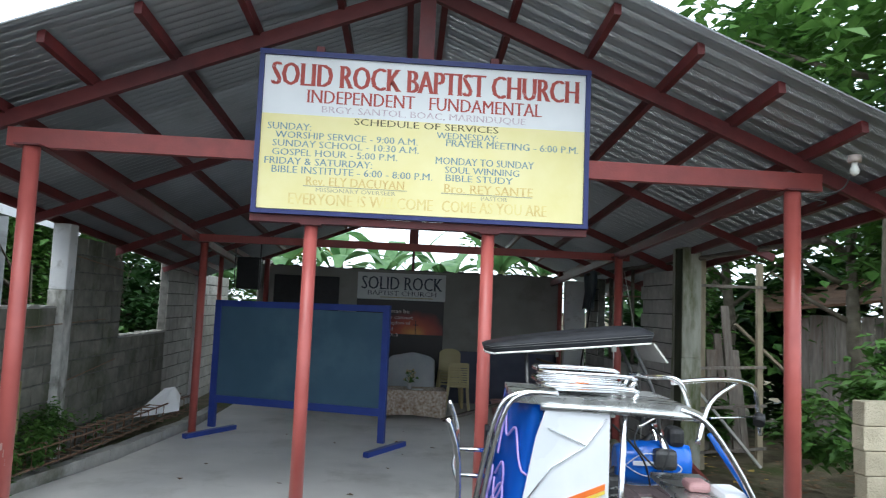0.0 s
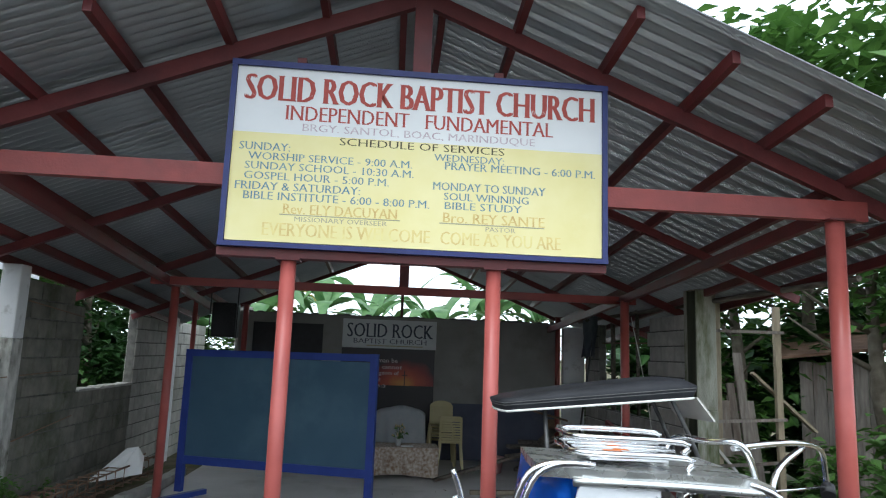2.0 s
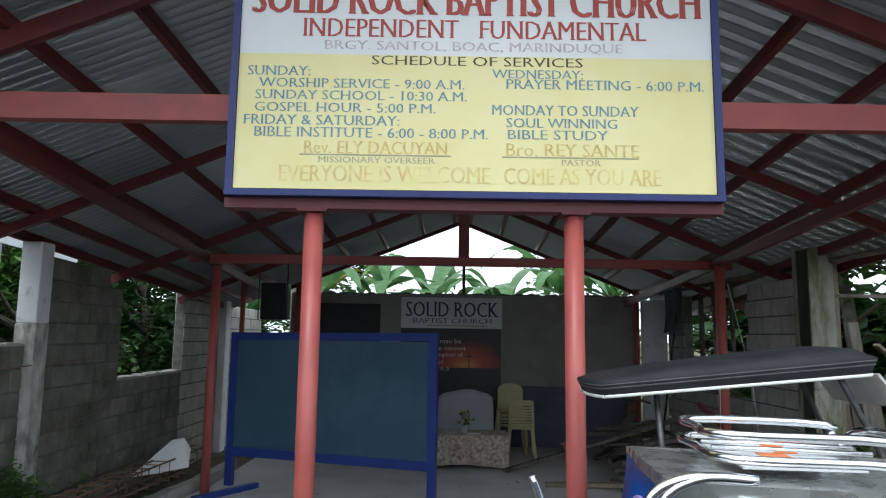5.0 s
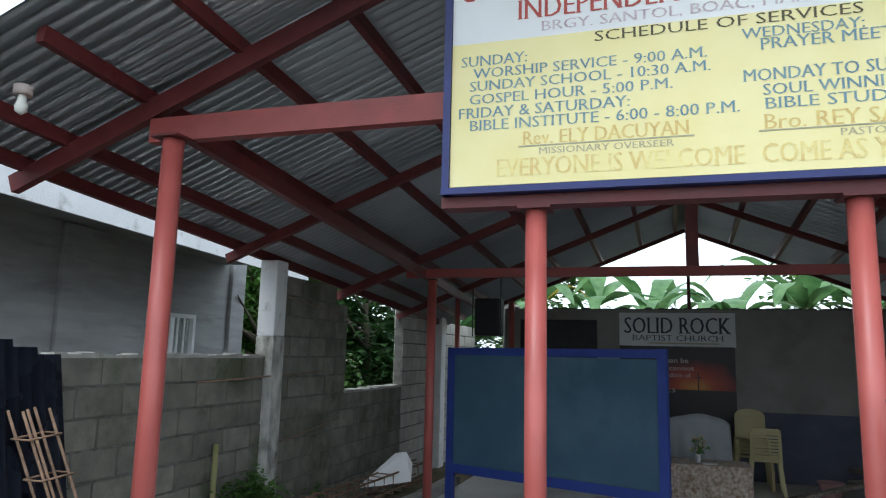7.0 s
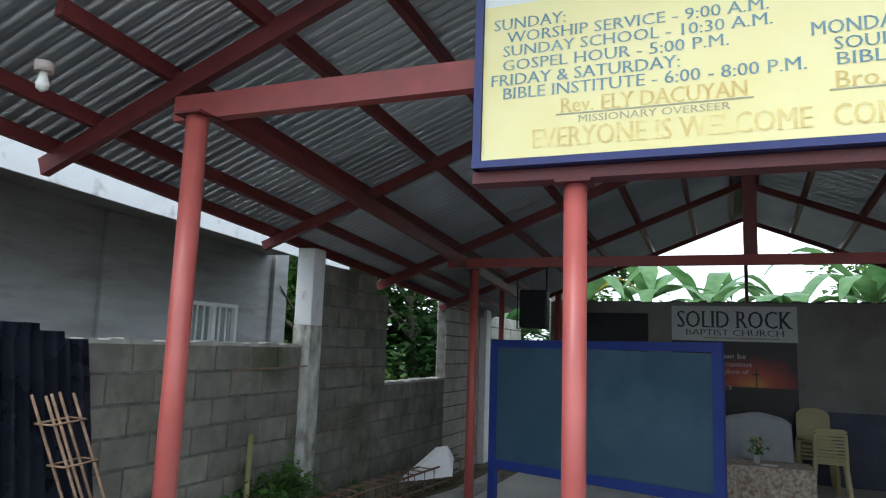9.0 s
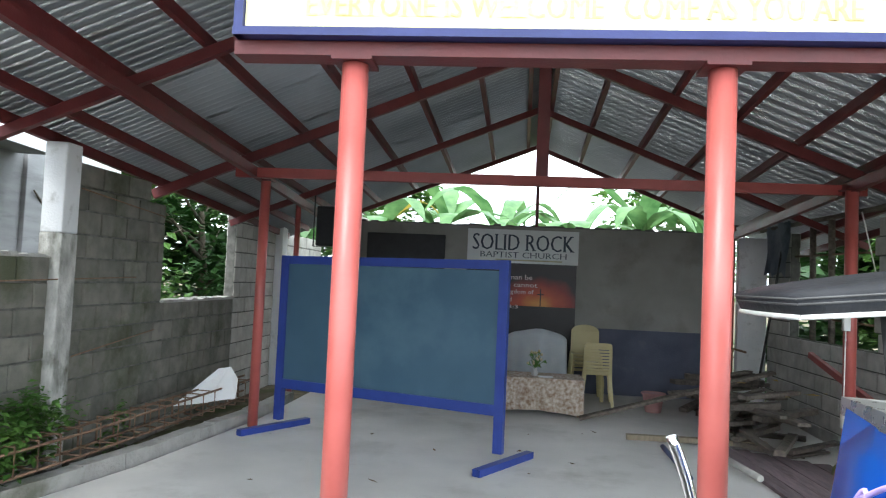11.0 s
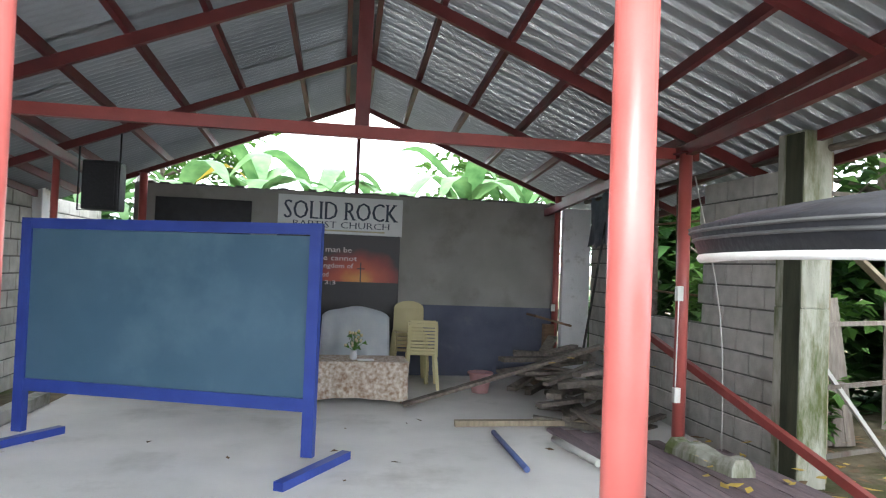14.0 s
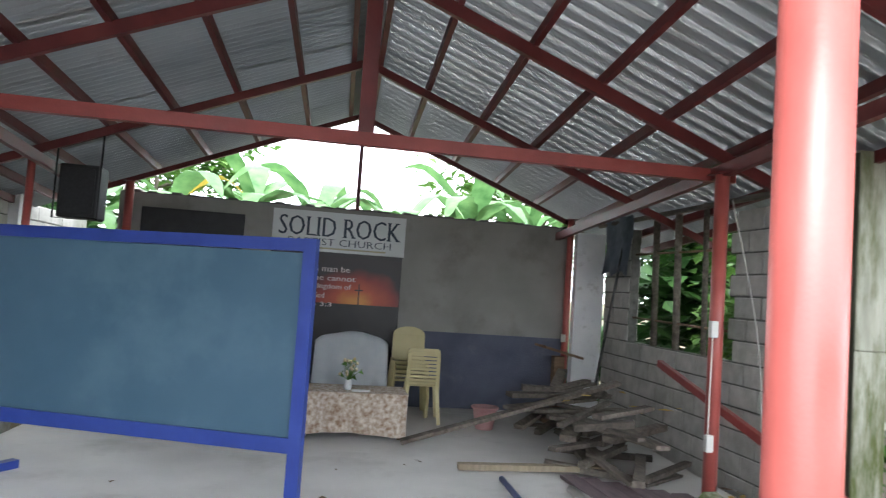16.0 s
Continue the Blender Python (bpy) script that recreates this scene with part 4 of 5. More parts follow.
solo("red_bar", (lambda b: (slab(b, (2.98, 10.6, 0.96), (2.98, 7.1, 0.12), 0.05, 0.065), b)[1])(bmesh.new()), RED_TIE, "red-painted steel channel leaning along the post", "beam")
bm = bmesh.new()
rings = []
for k in range(9):
    y = 8.42 + 0.09 * k
    w, hh, xc = 0.10 + rnd.uniform(-0.02, 0.015), 0.17 + rnd.uniform(-0.05, 0.03), 2.80 - 0.018 * k
    rings.append([bm.verts.new((xc + u * w, y + rnd.uniform(-0.02, 0.02), z * hh - 0.03)) for u, z in ((-1.1, 0), (-1, 0.75), (-0.55, 1.1), (0.5, 1.15), (1, 0.7), (1.1, 0))])
for p, q in zip(rings, rings[1:]):
    for k in range(5):
        bm.faces.new((p[k], p[k + 1], q[k + 1], q[k]))
bm.faces.new(rings[0])
bm.faces.new(rings[-1][::-1])
solo("concrete_lump", bm, MOSSY, "broken concrete footing beside the red post", "rubble")
for z in (1.30, 0.42):
    solo("switch_box", boxes((2.68, 2.74, 9.24, 9.29, z, z + 0.13), bevel=0.006), SWITCH, "white electrical box on the red post", "switch")
solo("cable", tubes(smooth_path([(2.71, 9.27, 1.3), (2.70, 9.26, 0.9), (2.69, 9.25, 0.55)]), r=0.006, n=6), SWITCH, "white cable down the red post", "cable")
solo("cable", tubes(smooth_path([(2.85, 9.3, 2.4), (3.0, 9.1, 1.2), (3.05, 9.1, 0.05)]), r=0.006, n=6), PVC, "grey cable hanging beside the red post", "cable")
solo("leaning_pole", tubes([(3.15, 12.6, 0.3), (3.35, 12.3, 2.4)], r=0.018, n=8), DARKMETAL, "dark pole leaning in the corner", "pole")
bm = bmesh.new()
rows = [[bm.verts.new((3.30 + 0.03 * math.sin(i * 1.9 + j), 12.05 + 0.13 * i, 2.72 - 0.17 * j - 0.05 * math.sin(i * 2.1))) for i in range(7)] for j in range(6)]
for j in range(5):
    for i in range(6):
        bm.faces.new((rows[j][i], rows[j][i + 1], rows[j + 1][i + 1], rows[j + 1][i])).smooth = True
bmesh.ops.solidify(bm, geom=list(bm.faces), thickness=0.01)
solo("tarp", bm, TARP, "crumpled grey-blue tarpaulin hung at the eave", "tarp")
for y in (10.7, 11.25, 11.75):
    solo("window_stick", tubes([(3.5, y, 1.0), (3.5, y + 0.05, 2.6)], r=0.03 + 0.01 * (y > 11), n=8), OLDWOOD, "rough upright pole in the open window", "pole", "window poles")
for z in (1.32, 2.1):
    solo("window_rail", tubes([(3.5, 10.2, z), (3.5, 12.3, z + 0.03)], r=0.014, n=6), RUST, "thin rail across the open window", "rail", "window rails")
for z, dz in ((2.52, 0.0), (2.62, 0.1)):
    solo("eave_pole", tubes([(3.3, 13.0, z), (3.75, 6.3, z + 0.1 + dz)], r=0.03, n=8), OLDWOOD, "long pole lying along the wall top", "pole", "eave poles")
# ---- rebar cage and white sheet by the kerb ----
cage = thing("rebar_cage", (-3.55, 7.8, 0.2), "long rusty rebar cage lying on the kerb", "rebar cage")
P0, P1 = Vector((-3.98, 5.2, 0.16)), Vector((-3.22, 10.3, 0.20))
dd = (P1 - P0).normalized()
ss = Vector((dd.y, -dd.x, 0))
for a in (-0.09, 0.09):
    for z in (0, 0.17):
        part("long_bar", tubes([P0 + ss * a + Vector((0, 0, z)), (P0 + P1) / 2 + ss * a + Vector((0, 0, z - 0.02)), P1 + ss * a + Vector((0, 0, z + 0.05))], r=0.011, n=6), RUST, cage)
for k in range(26):
    c = P0 + (P1 - P0) * (k + 0.5) / 26
    part("stirrup", tubes([c + ss * a + Vector((0, 0, z)) for a, z in ((-0.1, -0.01), (0.1, -0.01), (0.1, 0.19), (-0.1, 0.19), (-0.1, -0.01))], r=0.009, n=5), RUST, cage)
bm = bmesh.new()
prism(bm, [(-3.62, 9.25, 0.24), (-3.34, 9.45, 0.26), (-3.20, 9.62, 0.60), (-3.32, 9.60, 0.58)], (0.0, 0.012, 0.004))
prism(bm, [(-3.34, 9.45, 0.265), (-3.10, 9.55, 0.30), (-3.12, 9.64, 0.48), (-3.195, 9.62, 0.605)], (0.0, 0.012, 0.004))
solo("white_sheet", bm, SIGNWHITE, "bent white metal sheet lying on the rebar cage", "metal sheet")
# dark roofing sheets leaning on the yard wall
for k in range(3):
    bm = bmesh.new()
    n = 60
    rows = []
    for z, xo in ((0.1, 0.42), (1.74 - 0.04 * k, 0.0)):
        rows.append([bm.verts.new((-3.90 + xo + 0.05 * k + 0.022 * math.sin(2 * math.pi * i / 6), 4.25 + 0.12 * k + 0.0135 * i - (0.06 if z < 1 else 0) * k, z)) for i in range(n + 1)])
    for i in range(n):
        bm.faces.new((rows[0][i], rows[0][i + 1], rows[1][i + 1], rows[1][i])).smooth = True
    bmesh.ops.solidify(bm, geom=list(bm.faces), thickness=0.002)
    solo("roofing_sheet", bm, DARKSHEET, "dark blue corrugated roofing sheet leaning on the yard wall", "roofing sheet", "leaning roofing sheets")
cg = thing("small_rebar_cage", (-3.4, 5.1, 0), "short rusty rebar cage leaning on the roofing sheets", "rebar cage")
Q0, Q1 = Vector((-3.28, 5.32, 0.0)), Vector((-3.62, 4.95, 1.38))
for a, b in ((-0.08, -0.04), (0.08, -0.04), (0.08, 0.06), (-0.08, 0.06), (0, 0)):
    part("long_bar", tubes([Q0 + Vector((b, a, 0)), Q1 + Vector((b, a, 0.04 * a))], r=0.008, n=6), RUST, cg)
for k in range(5):
    c = Q0 + (Q1 - Q0) * (0.3 + 0.15 * k)
    part("stirrup", tubes([c + Vector((b, a, 0.02 * k * a)) for a, b in ((-0.1, -0.05), (0.1, -0.05), (0.1, 0.07), (-0.1, 0.07), (-0.1, -0.05))], r=0.006, n=5), RUST, cg)
solo("bamboo_stake", tubes([(-3.85, 6.95, -0.1), (-3.88, 7.0, 0.95)], r=0.022, n=8), BAMBOO, "short bamboo stake by the yard wall", "stake")
for x, y in ((-3.52, 4.62), (2.95, 4.75)):
    zc = chord_z(x, y) + 0.02
    b = thing("bulb_lamp", (x, y, zc), "unlit bulb in a socket under the eave", "lamp", "eave bulbs")
    part("socket", tubes([(x, y, zc), (x, y, zc - 0.05)], r=0.045, n=14), SOCKET, b)
    bm = bmesh.new()
    tube(bm, [(x, y, zc - 0.05 - h) for h in (0, 0.03, 0.06, 0.085, 0.10)], 0.03, 14, taper=[0.018, 0.022, 0.032, 0.028, 0.008])
    part("bulb", bm, BULB, b)
solo("cable", tubes(smooth_path([(2.95, 4.75, 3.05), (3.0, 4.95, 2.85), (2.85, 5.15, 2.8), (3.3, 5.6, 2.85), (3.6, 6.6, 2.9)]), r=0.006, n=6), WIRE, "thin cable looping from the eave bulb", "cable")

# ---- right-hand yard: frame, shed, block stack ----
fr = thing("timber_frame", (4.1, 8.85, 0), "open pale timber frame of posts and rails", "timber frame")
for x, y in ((3.70, 8.74), (4.62, 8.98)):
    part("upright", boxes((x - 0.04, x + 0.04, y - 0.03, y + 0.03, -0.15, 2.58), bevel=0.004), PALEWOOD, fr)
for z in (2.24, 1.17, 0.66, 0.10):
    bm = bmesh.new()
    slab(bm, (3.62, 8.68, z), (4.70, 8.96, z + 0.02), 0.03, 0.036)
    part("rail", bm, SHED, fr)
bm = bmesh.new()
slab(bm, (3.66, 8.70, 0.85), (4.6, 8.90, -0.12), 0.03, 0.035)
part("brace", bm, PVC, fr)
shed = thing("shed", (6.5, 11, 0), "weathered board shed with a rusty lean-to roof", "shed")
SA, SB = Vector((5.9, 10.5, 0)), Vector((8.9, 8.7, 0))
n = 20
for k in range(n):
    a, b = SA + (SB - SA) * (k / n), SA + (SB - SA) * ((k + 0.96) / n)
    bm = bmesh.new()
    slab(bm, (a.x, a.y, 0.88), (b.x, b.y, 0.88), 0.03 + 0.008 * (k % 2), 2.1)
    part("board", bm, SHED, shed)
bm = bmesh.new()
prism(bm, [(5.55, 10.4, 1.95), (9.2, 8.2, 2.5), (10.4, 10.5, 3.0), (6.8, 12.9, 2.5)], (0, 0, 0.04))
part("roof", bm, RUSTROOF, shed)
solo("scrap_board", (lambda b: (slab(b, (4.4, 9.2, 1.75), (5.1, 9.0, 1.05), 0.16, 0.03), b)[1])(bmesh.new()), PALEWOOD, "pale scrap board propped in the yard", "board")
rnd = random.Random(33)
for k in range(9):
    x = 3.85 + 0.13 * k + rnd.uniform(-0.03, 0.03)
    bm = bmesh.new()
    slab(bm, (x, 9.75 + rnd.uniform(0, 0.1), -0.1), (x + rnd.uniform(-0.08, 0.08), 9.95 + rnd.uniform(0, 0.1), rnd.uniform(1.3, 2.25)), 0.03, rnd.uniform(0.08, 0.15), (1, 0, 0))
    solo("leaning_board", bm, SHED, "brown weathered board standing on end in the yard", "board", "boards standing in the yard")
rnd = random.Random(21)
for j in range(6):
    for i in range(2 if j > 0 else 3):
        x, z = 3.72 + 0.41 * i - (0.4 if j == 0 else 0) + rnd.uniform(-0.02, 0.02), 0.0 + 0.2 * j
        solo("concrete_block", boxes((x - 0.195, x + 0.195, 5.45, 5.60, z, z + 0.195), bevel=0.008), BLOCK_STACK, "pale yellowish concrete block in a stack", "block", "stacked concrete blocks")

# ---- motor tricycle ----
tri = thing("motor_tricycle", (0.7, 4.2, 0.05), "blue and white motor tricycle with a chromed sidecar", "tricycle")
ZB = 0.11
# sidecar: rear blue panel (curved), side white panel, roof
bm = bmesh.new()
rows = []
for j in range(13):
    v = j / 12
    z = 0.45 + 0.98 * v
    x = 0.02 + 0.20 * v + 0.02 * math.sin(math.pi * v)
    row = []
    for i in range(9):
        u = i / 8
        row.append(bm.verts.new((x + 0.30 * u ** 2.2 * 0.55, 4.02 - 0.66 * math.sin(u * math.pi / 2) ** 0.9, z)))
    rows.append(row)
for j in range(12):
    for i in range(8):
        bm.faces.new((rows[j][i], rows[j][i + 1], rows[j + 1][i + 1], rows[j + 1][i])).smooth = True
bmesh.ops.solidify(bm, geom=list(bm.faces), thickness=0.02)
body = part("rear_panel", bm, BLUEBODY, tri, "glossy blue rear panel with violet scrolls")
bm = bmesh.new()
prism(bm, [(0.19, 3.35, 0.45), (0.72, 3.35, 0.45), (0.72, 3.35, 1.40), (0.40, 3.35, 1.43), (0.34, 3.35, 1.25)], (0, 0.02, 0))
side = part("side_panel", bm, WHITEBODY, tri, "white side panel with orange and yellow stripes")
bm = bmesh.new()
prism(bm, [(0.20, 3.345, 0.78), (0.20, 3.345, 0.82), (0.70, 3.345, 1.03), (0.70, 3.345, 1.00)], (0, 0.004, 0))
part("orange_stripe", bm, ORANGE, side)
bm = bmesh.new()
prism(bm, [(0.20, 3.344, 0.755), (0.20, 3.344, 0.777), (0.70, 3.344, 0.998), (0.70, 3.344, 0.98)], (0, 0.004, 0))
part("yellow_stripe", bm, GOLD, side)
part("kick_plate", boxes((0.20, 0.70, 3.338, 3.346, 0.46, 0.74)), STEELPLATE, side)
for pts in ([(0.40, 3.342, 1.30), (0.60, 3.342, 1.22), (0.70, 3.342, 1.36)], [(0.24, 3.342, 0.85), (0.42, 3.342, 1.1), (0.60, 3.342, 1.22)]):
    part("trim_seam", tubes(pts, r=0.004, n=5), CHROME, side)
for k, pts in enumerate(([(0.08, 3.85, 1.28), (0.1, 3.7, 1.34), (0.14, 3.55, 1.22), (0.2, 3.45, 1.27), (0.26, 3.36, 1.05)], [(0.05, 3.9, 0.7), (0.06, 3.75, 0.95), (0.1, 3.62, 0.82), (0.16, 3.47, 0.98), (0.2, 3.4, 0.75)], [(0.05, 3.88, 0.55), (0.07, 3.7, 0.62), (0.12, 3.55, 0.56)], [(0.1, 3.92, 1.16), (0.1, 3.84, 1.30), (0.1, 3.78, 1.18), (0.1, 3.70, 1.30), (0.1, 3.64, 1.10)], [(0.1, 3.60, 1.00), (0.1, 3.52, 1.08), (0.1, 3.46, 0.98), (0.1, 3.52, 0.88), (0.1, 3.60, 0.98)], [(0.1, 3.80, 0.92), (0.1, 3.70, 1.02), (0.1, 3.66, 0.90), (0.1, 3.74, 0.80), (0.1, 3.82, 0.86)])):
    bm = bmesh.new()
    tube(bm, [Vector((0.02 + 0.20 * ((p.z - 0.45) / 0.98) + 0.165 * min(1, max(0, (2 / math.pi) * math.asin(min(1, max(0, (4.02 - p.y) / 0.66)) ** (1 / 0.9)))) ** 2.2 - 0.005, p.y, p.z)) for p in smooth_path(pts, 8)], 0.006, 5)
    part("scroll", bm, PURPLE, body)
part("rear_window", boxes((0.10, 0.13, 3.78, 3.97, 0.98, 1.2), bevel=0.006), BLACKVINYL, body)
bm = bmesh.new()
prism(bm, [(0.22, 3.36, 1.42), (1.12, 3.36, 1.40), (1.22, 3.42, 1.36), (1.22, 4.0, 1.36), (1.12, 4.05, 1.39), (0.22, 4.05, 1.41)], (0, 0, 0.04))
part("cab_roof", bm, STEELPLATE, tri)
part("inner_wall", boxes((0.28, 1.15, 3.99, 4.02, 0.45, 0.60)), INTERIOR, tri)
part("cab_floor", boxes((0.12, 1.35, 3.37, 4.02, 0.38, 0.44)), DARKMETAL, tri)
part("seat_bench", boxes((0.24, 0.60, 3.40, 3.98, 0.45, 0.70), bevel=0.03), BLACKVINYL, tri)
part("front_post", tubes([(0.80, 3.36, 1.40), (0.76, 3.34, 0.42)], r=0.016), CHROME, tri)
for y in (3.38,):
    part("screen_border", tubes([(1.24, y, 1.30), (1.46, y, 0.98)], r=0.014, n=8), BLUEBODY, tri, "blue border of the front screen")
part("screen_top", tubes([(1.18, 3.38, 1.37), (1.18, 4.0, 1.37)], r=0.02, n=8), DARKMETAL, tri)
part("front_nose", boxes((1.32, 1.46, 3.37, 3.62, 0.44, 1.00), bevel=0.03), WHITEBODY, tri)
part("nose_panel", boxes((1.34, 1.45, 3.63, 4.0, 0.44, 0.94), bevel=0.03), INTERIOR, tri)
part("dash_tray", boxes((1.10, 1.40, 3.40, 3.97, 0.93, 0.965), bevel=0.01), STEELPLATE, tri)
part("pink_cloth", boxes((1.18, 1.30, 3.50, 3.64, 0.966, 1.02), bevel=0.02), PINK, tri)
part("roof_edge", tubes(smooth_path([(0.36, 3.36, 1.405), (0.80, 3.345, 1.40), (1.12, 3.35, 1.385), (1.20, 3.44, 1.375)]), r=0.02, n=10), STEELPLATE, tri, "rounded bright metal roof edge")
for k, pts in enumerate(([(0.95, 4.3, 1.18), (1.05, 4.2, 1.08), (1.15, 4.25, 0.95), (1.2, 4.3, 0.8)], [(1.2, 4.5, 1.2), (1.12, 4.4, 1.05), (1.25, 4.35, 0.9)], [(1.28, 4.6, 1.14), (1.36, 4.45, 1.02), (1.30, 4.4, 0.85)])):
    part("control_cable", tubes(smooth_path(pts), r=0.007, n=6), BLACK, tri)
part("instrument_cluster", boxes((1.22, 1.34, 4.62, 4.82, 1.14, 1.24), bevel=0.03), BLACK, tri)
part("horn_cover", boxes((1.30, 1.46, 4.55, 4.66, 0.84, 0.98), bevel=0.03), DARKMETAL, tri)
part("screen_rail", tubes(smooth_path([(1.08, 3.35, 1.42), (1.24, 3.34, 1.33), (1.48, 3.34, 0.92), (1.54, 3.34, 0.5)]), r=0.015), CHROME, tri)
# chrome rails: roof rack, rear guard, hoops
for z, y0, y1 in ((1.50, 3.45, 3.95), (1.56, 3.50, 3.90)):
    part("rack_rail", tubes(smooth_path([(0.86, y0, z - 0.05), (0.86, y0, z), (0.42, y0, z + 0.01), (0.38, (y0 + y1) / 2, z + 0.01), (0.42, y1, z + 0.01), (0.86, y1, z), (0.86, y1, z - 0.05)], 4), r=0.014), CHROME, tri)
for y in (3.6, 3.72, 3.84):
    part("rack_slat", tubes([(0.40, y, 1.52), (0.86, y, 1.51)], r=0.009, n=6), CHROME, tri)
part("roof_plate", boxes((0.46, 0.80, 3.50, 3.95, 1.475, 1.482)), WHITEBODY, tri)
part("roof_stripe", boxes((0.58, 0.66, 3.52, 3.80, 1.483, 1.486)), ORANGE, tri)
for dx in (0.0, 0.035):
    part("edge_rail", tubes(smooth_path([(0.02 - dx, 3.40, 0.42), (0.08 - dx, 3.36, 0.95), (0.17 - dx, 3.34, 1.36), (0.28 - dx, 3.34, 1.47), (0.45, 3.36, 1.47)]), r=0.014), CHROME, tri)
for y in (3.5, 4.2):
    part("rear_guard", tubes(smooth_path([(-0.12, y, 1.30), (-0.06, y, 1.10), (-0.04, y, 0.7), (0.02, y, 0.42)]), r=0.015), CHROME, tri)
for z in (0.98, 1.12):
    part("guard_bar", tubes(smooth_path([(-0.06, 3.5, z), (-0.08, 3.85, z), (-0.06, 4.2, z)]), r=0.013), CHROME, tri)
    part("guard_stay", tubes([(-0.06, 3.6, z), (0.10, 3.6, z)], r=0.012), CHROME, tri)
part("hoop", tubes(smooth_path([(1.18, 3.5, 1.40), (1.10, 3.45, 1.56), (1.0, 3.6, 1.56), (0.96, 3.9, 1.54), (0.96, 4.1, 1.42)]), r=0.014), CHROME, tri)
part("hoop", tubes(smooth_path([(1.10, 3.55, 1.54), (1.45, 3.75, 1.55), (1.72, 4.0, 1.50), (1.80, 4.1, 1.38), (1.84, 4.15, 1.18)]), r=0.015), CHROME, tri)
part("hoop", tubes(smooth_path([(1.24, 3.55, 1.22), (1.36, 3.7, 1.42), (1.56, 3.85, 1.52)]), r=0.015), CHROME, tri)
part("mirror_stay", tubes([(1.40, 3.8, 1.32), (1.80, 4.1, 1.30)], r=0.006, n=6), CHROME, tri)
bm = bmesh.new()
tube(bm, [(1.80, 4.08, 1.26), (1.82, 4.12, 1.30)], 0.035, 10)
part("indicator", bm, BLACK, tri)


def wheel(x, y, r, w):
    t = part("wheel", tubes([(x, y - w * 0.4, r + ZB), (x, y + w * 0.4, r + ZB)], r=r * 0.16, n=12), DARKMETAL, tri)
    part("tyre", tubes([(x + (r - w / 2) * math.cos(a), y, r + ZB + (r - w / 2) * math.sin(a)) for a in [6.28319 * k / 28 for k in range(29)]], r=w / 2, n=10), RUBBER, t)
    part("rim", tubes([(x + (r - w) * math.cos(a), y, r + ZB + (r - w) * math.sin(a)) for a in [6.28319 * k / 28 for k in range(29)]], r=0.015, n=6), CHROME, t)
    for k in range(12):
        a = 6.28319 * k / 12
        part("spoke", tubes([(x, y, r + ZB), (x + (r - w) * math.cos(a), y, r + ZB + (r - w) * math.sin(a))], r=0.003, n=4), CHROME, t)


wheel(0.55, 3.48, 0.25, 0.09)
wheel(0.32, 4.72, 0.28, 0.09)
wheel(1.62, 4.72, 0.28, 0.08)
bm = bmesh.new()
rows = []
for j in range(9):
    v = j / 8
    x = 1.06 + 0.52 * v
    hgt = 0.125 + 0.035 * math.sin(math.pi * v ** 0.8)
    rows.append([bm.verts.new((x, 4.72 + 0.13 * math.cos(a) * (0.7 + 0.3 * math.sin(math.pi * v)), 0.85 + hgt * math.sin(a) + 0.02 * v)) for a in [6.28319 * k / 14 for k in range(14)]])
for j in range(8):
    for k in range(14):
        bm.faces.new((rows[j][k], rows[j][(k + 1) % 14], rows[j + 1][(k + 1) % 14], rows[j + 1][k])).smooth = True
bm.faces.new(rows[0])
bm.faces.new(rows[-1][::-1])
tank = part("fuel_tank", bm, BLUEBODY, tri, "glossy blue fuel tank with a pale badge")
part("badge", boxes((1.16, 1.42, 4.580, 4.586, 0.865, 0.895)), WHITEBODY, tank)
part("tank_line", tubes(smooth_path([(1.10, 4.62, 0.84), (1.22, 4.588, 0.94), (1.36, 4.585, 0.93), (1.50, 4.60, 0.85), (1.38, 4.59, 0.79), (1.22, 4.60, 0.80), (1.11, 4.62, 0.86)]), r=0.004, n=5), WHITEBODY, tank)
part("engine", boxes((0.72, 1.10, 4.60, 4.84, 0.42, 0.78), bevel=0.03), DARKMETAL, tri)
for k in range(5):
    part("cooling_fin", boxes((0.80, 1.06, 4.57, 4.87, 0.5 + 0.05 * k, 0.512 + 0.05 * k)), STEELPLATE, tri)
part("saddle", boxes((0.12, 0.74, 4.60, 4.84, 0.80, 0.90), bevel=0.035), BLACKVINYL, tri)
part("fork", tubes([(1.60, 4.63, 0.34), (1.34, 4.63, 1.12)], r=0.02), CHROME, tri)
part("fork", tubes([(1.60, 4.81, 0.34), (1.34, 4.81, 1.12)], r=0.02), CHROME, tri)
part("handlebar", tubes(smooth_path([(1.14, 4.38, 1.16), (1.30, 4.55, 1.20), (1.34, 4.72, 1.14), (1.30, 4.9, 1.20), (1.14, 5.06, 1.16)]), r=0.013), CHROME, tri)
part("headlight", boxes((1.42, 1.54, 4.64, 4.80, 0.98, 1.12), bevel=0.04), BLACK, tri)
part("frame_tube", tubes([(0.32, 4.72, 0.33), (0.75, 4.72, 0.5), (1.32, 4.72, 1.05)], r=0.022), DARKMETAL, tri)
for x in (0.45, 1.2):
    part("side_link", tubes([(x, 3.95, 0.42), (x, 4.72, 0.45)], r=0.018), DARKMETAL, tri)
# canopy over the rider
CX0, CX1, CY0, CY1 = 0.08, 1.20, 4.10, 4.64
bm = bmesh.new()
NX, NY = 16, 10
top, bot = [], []
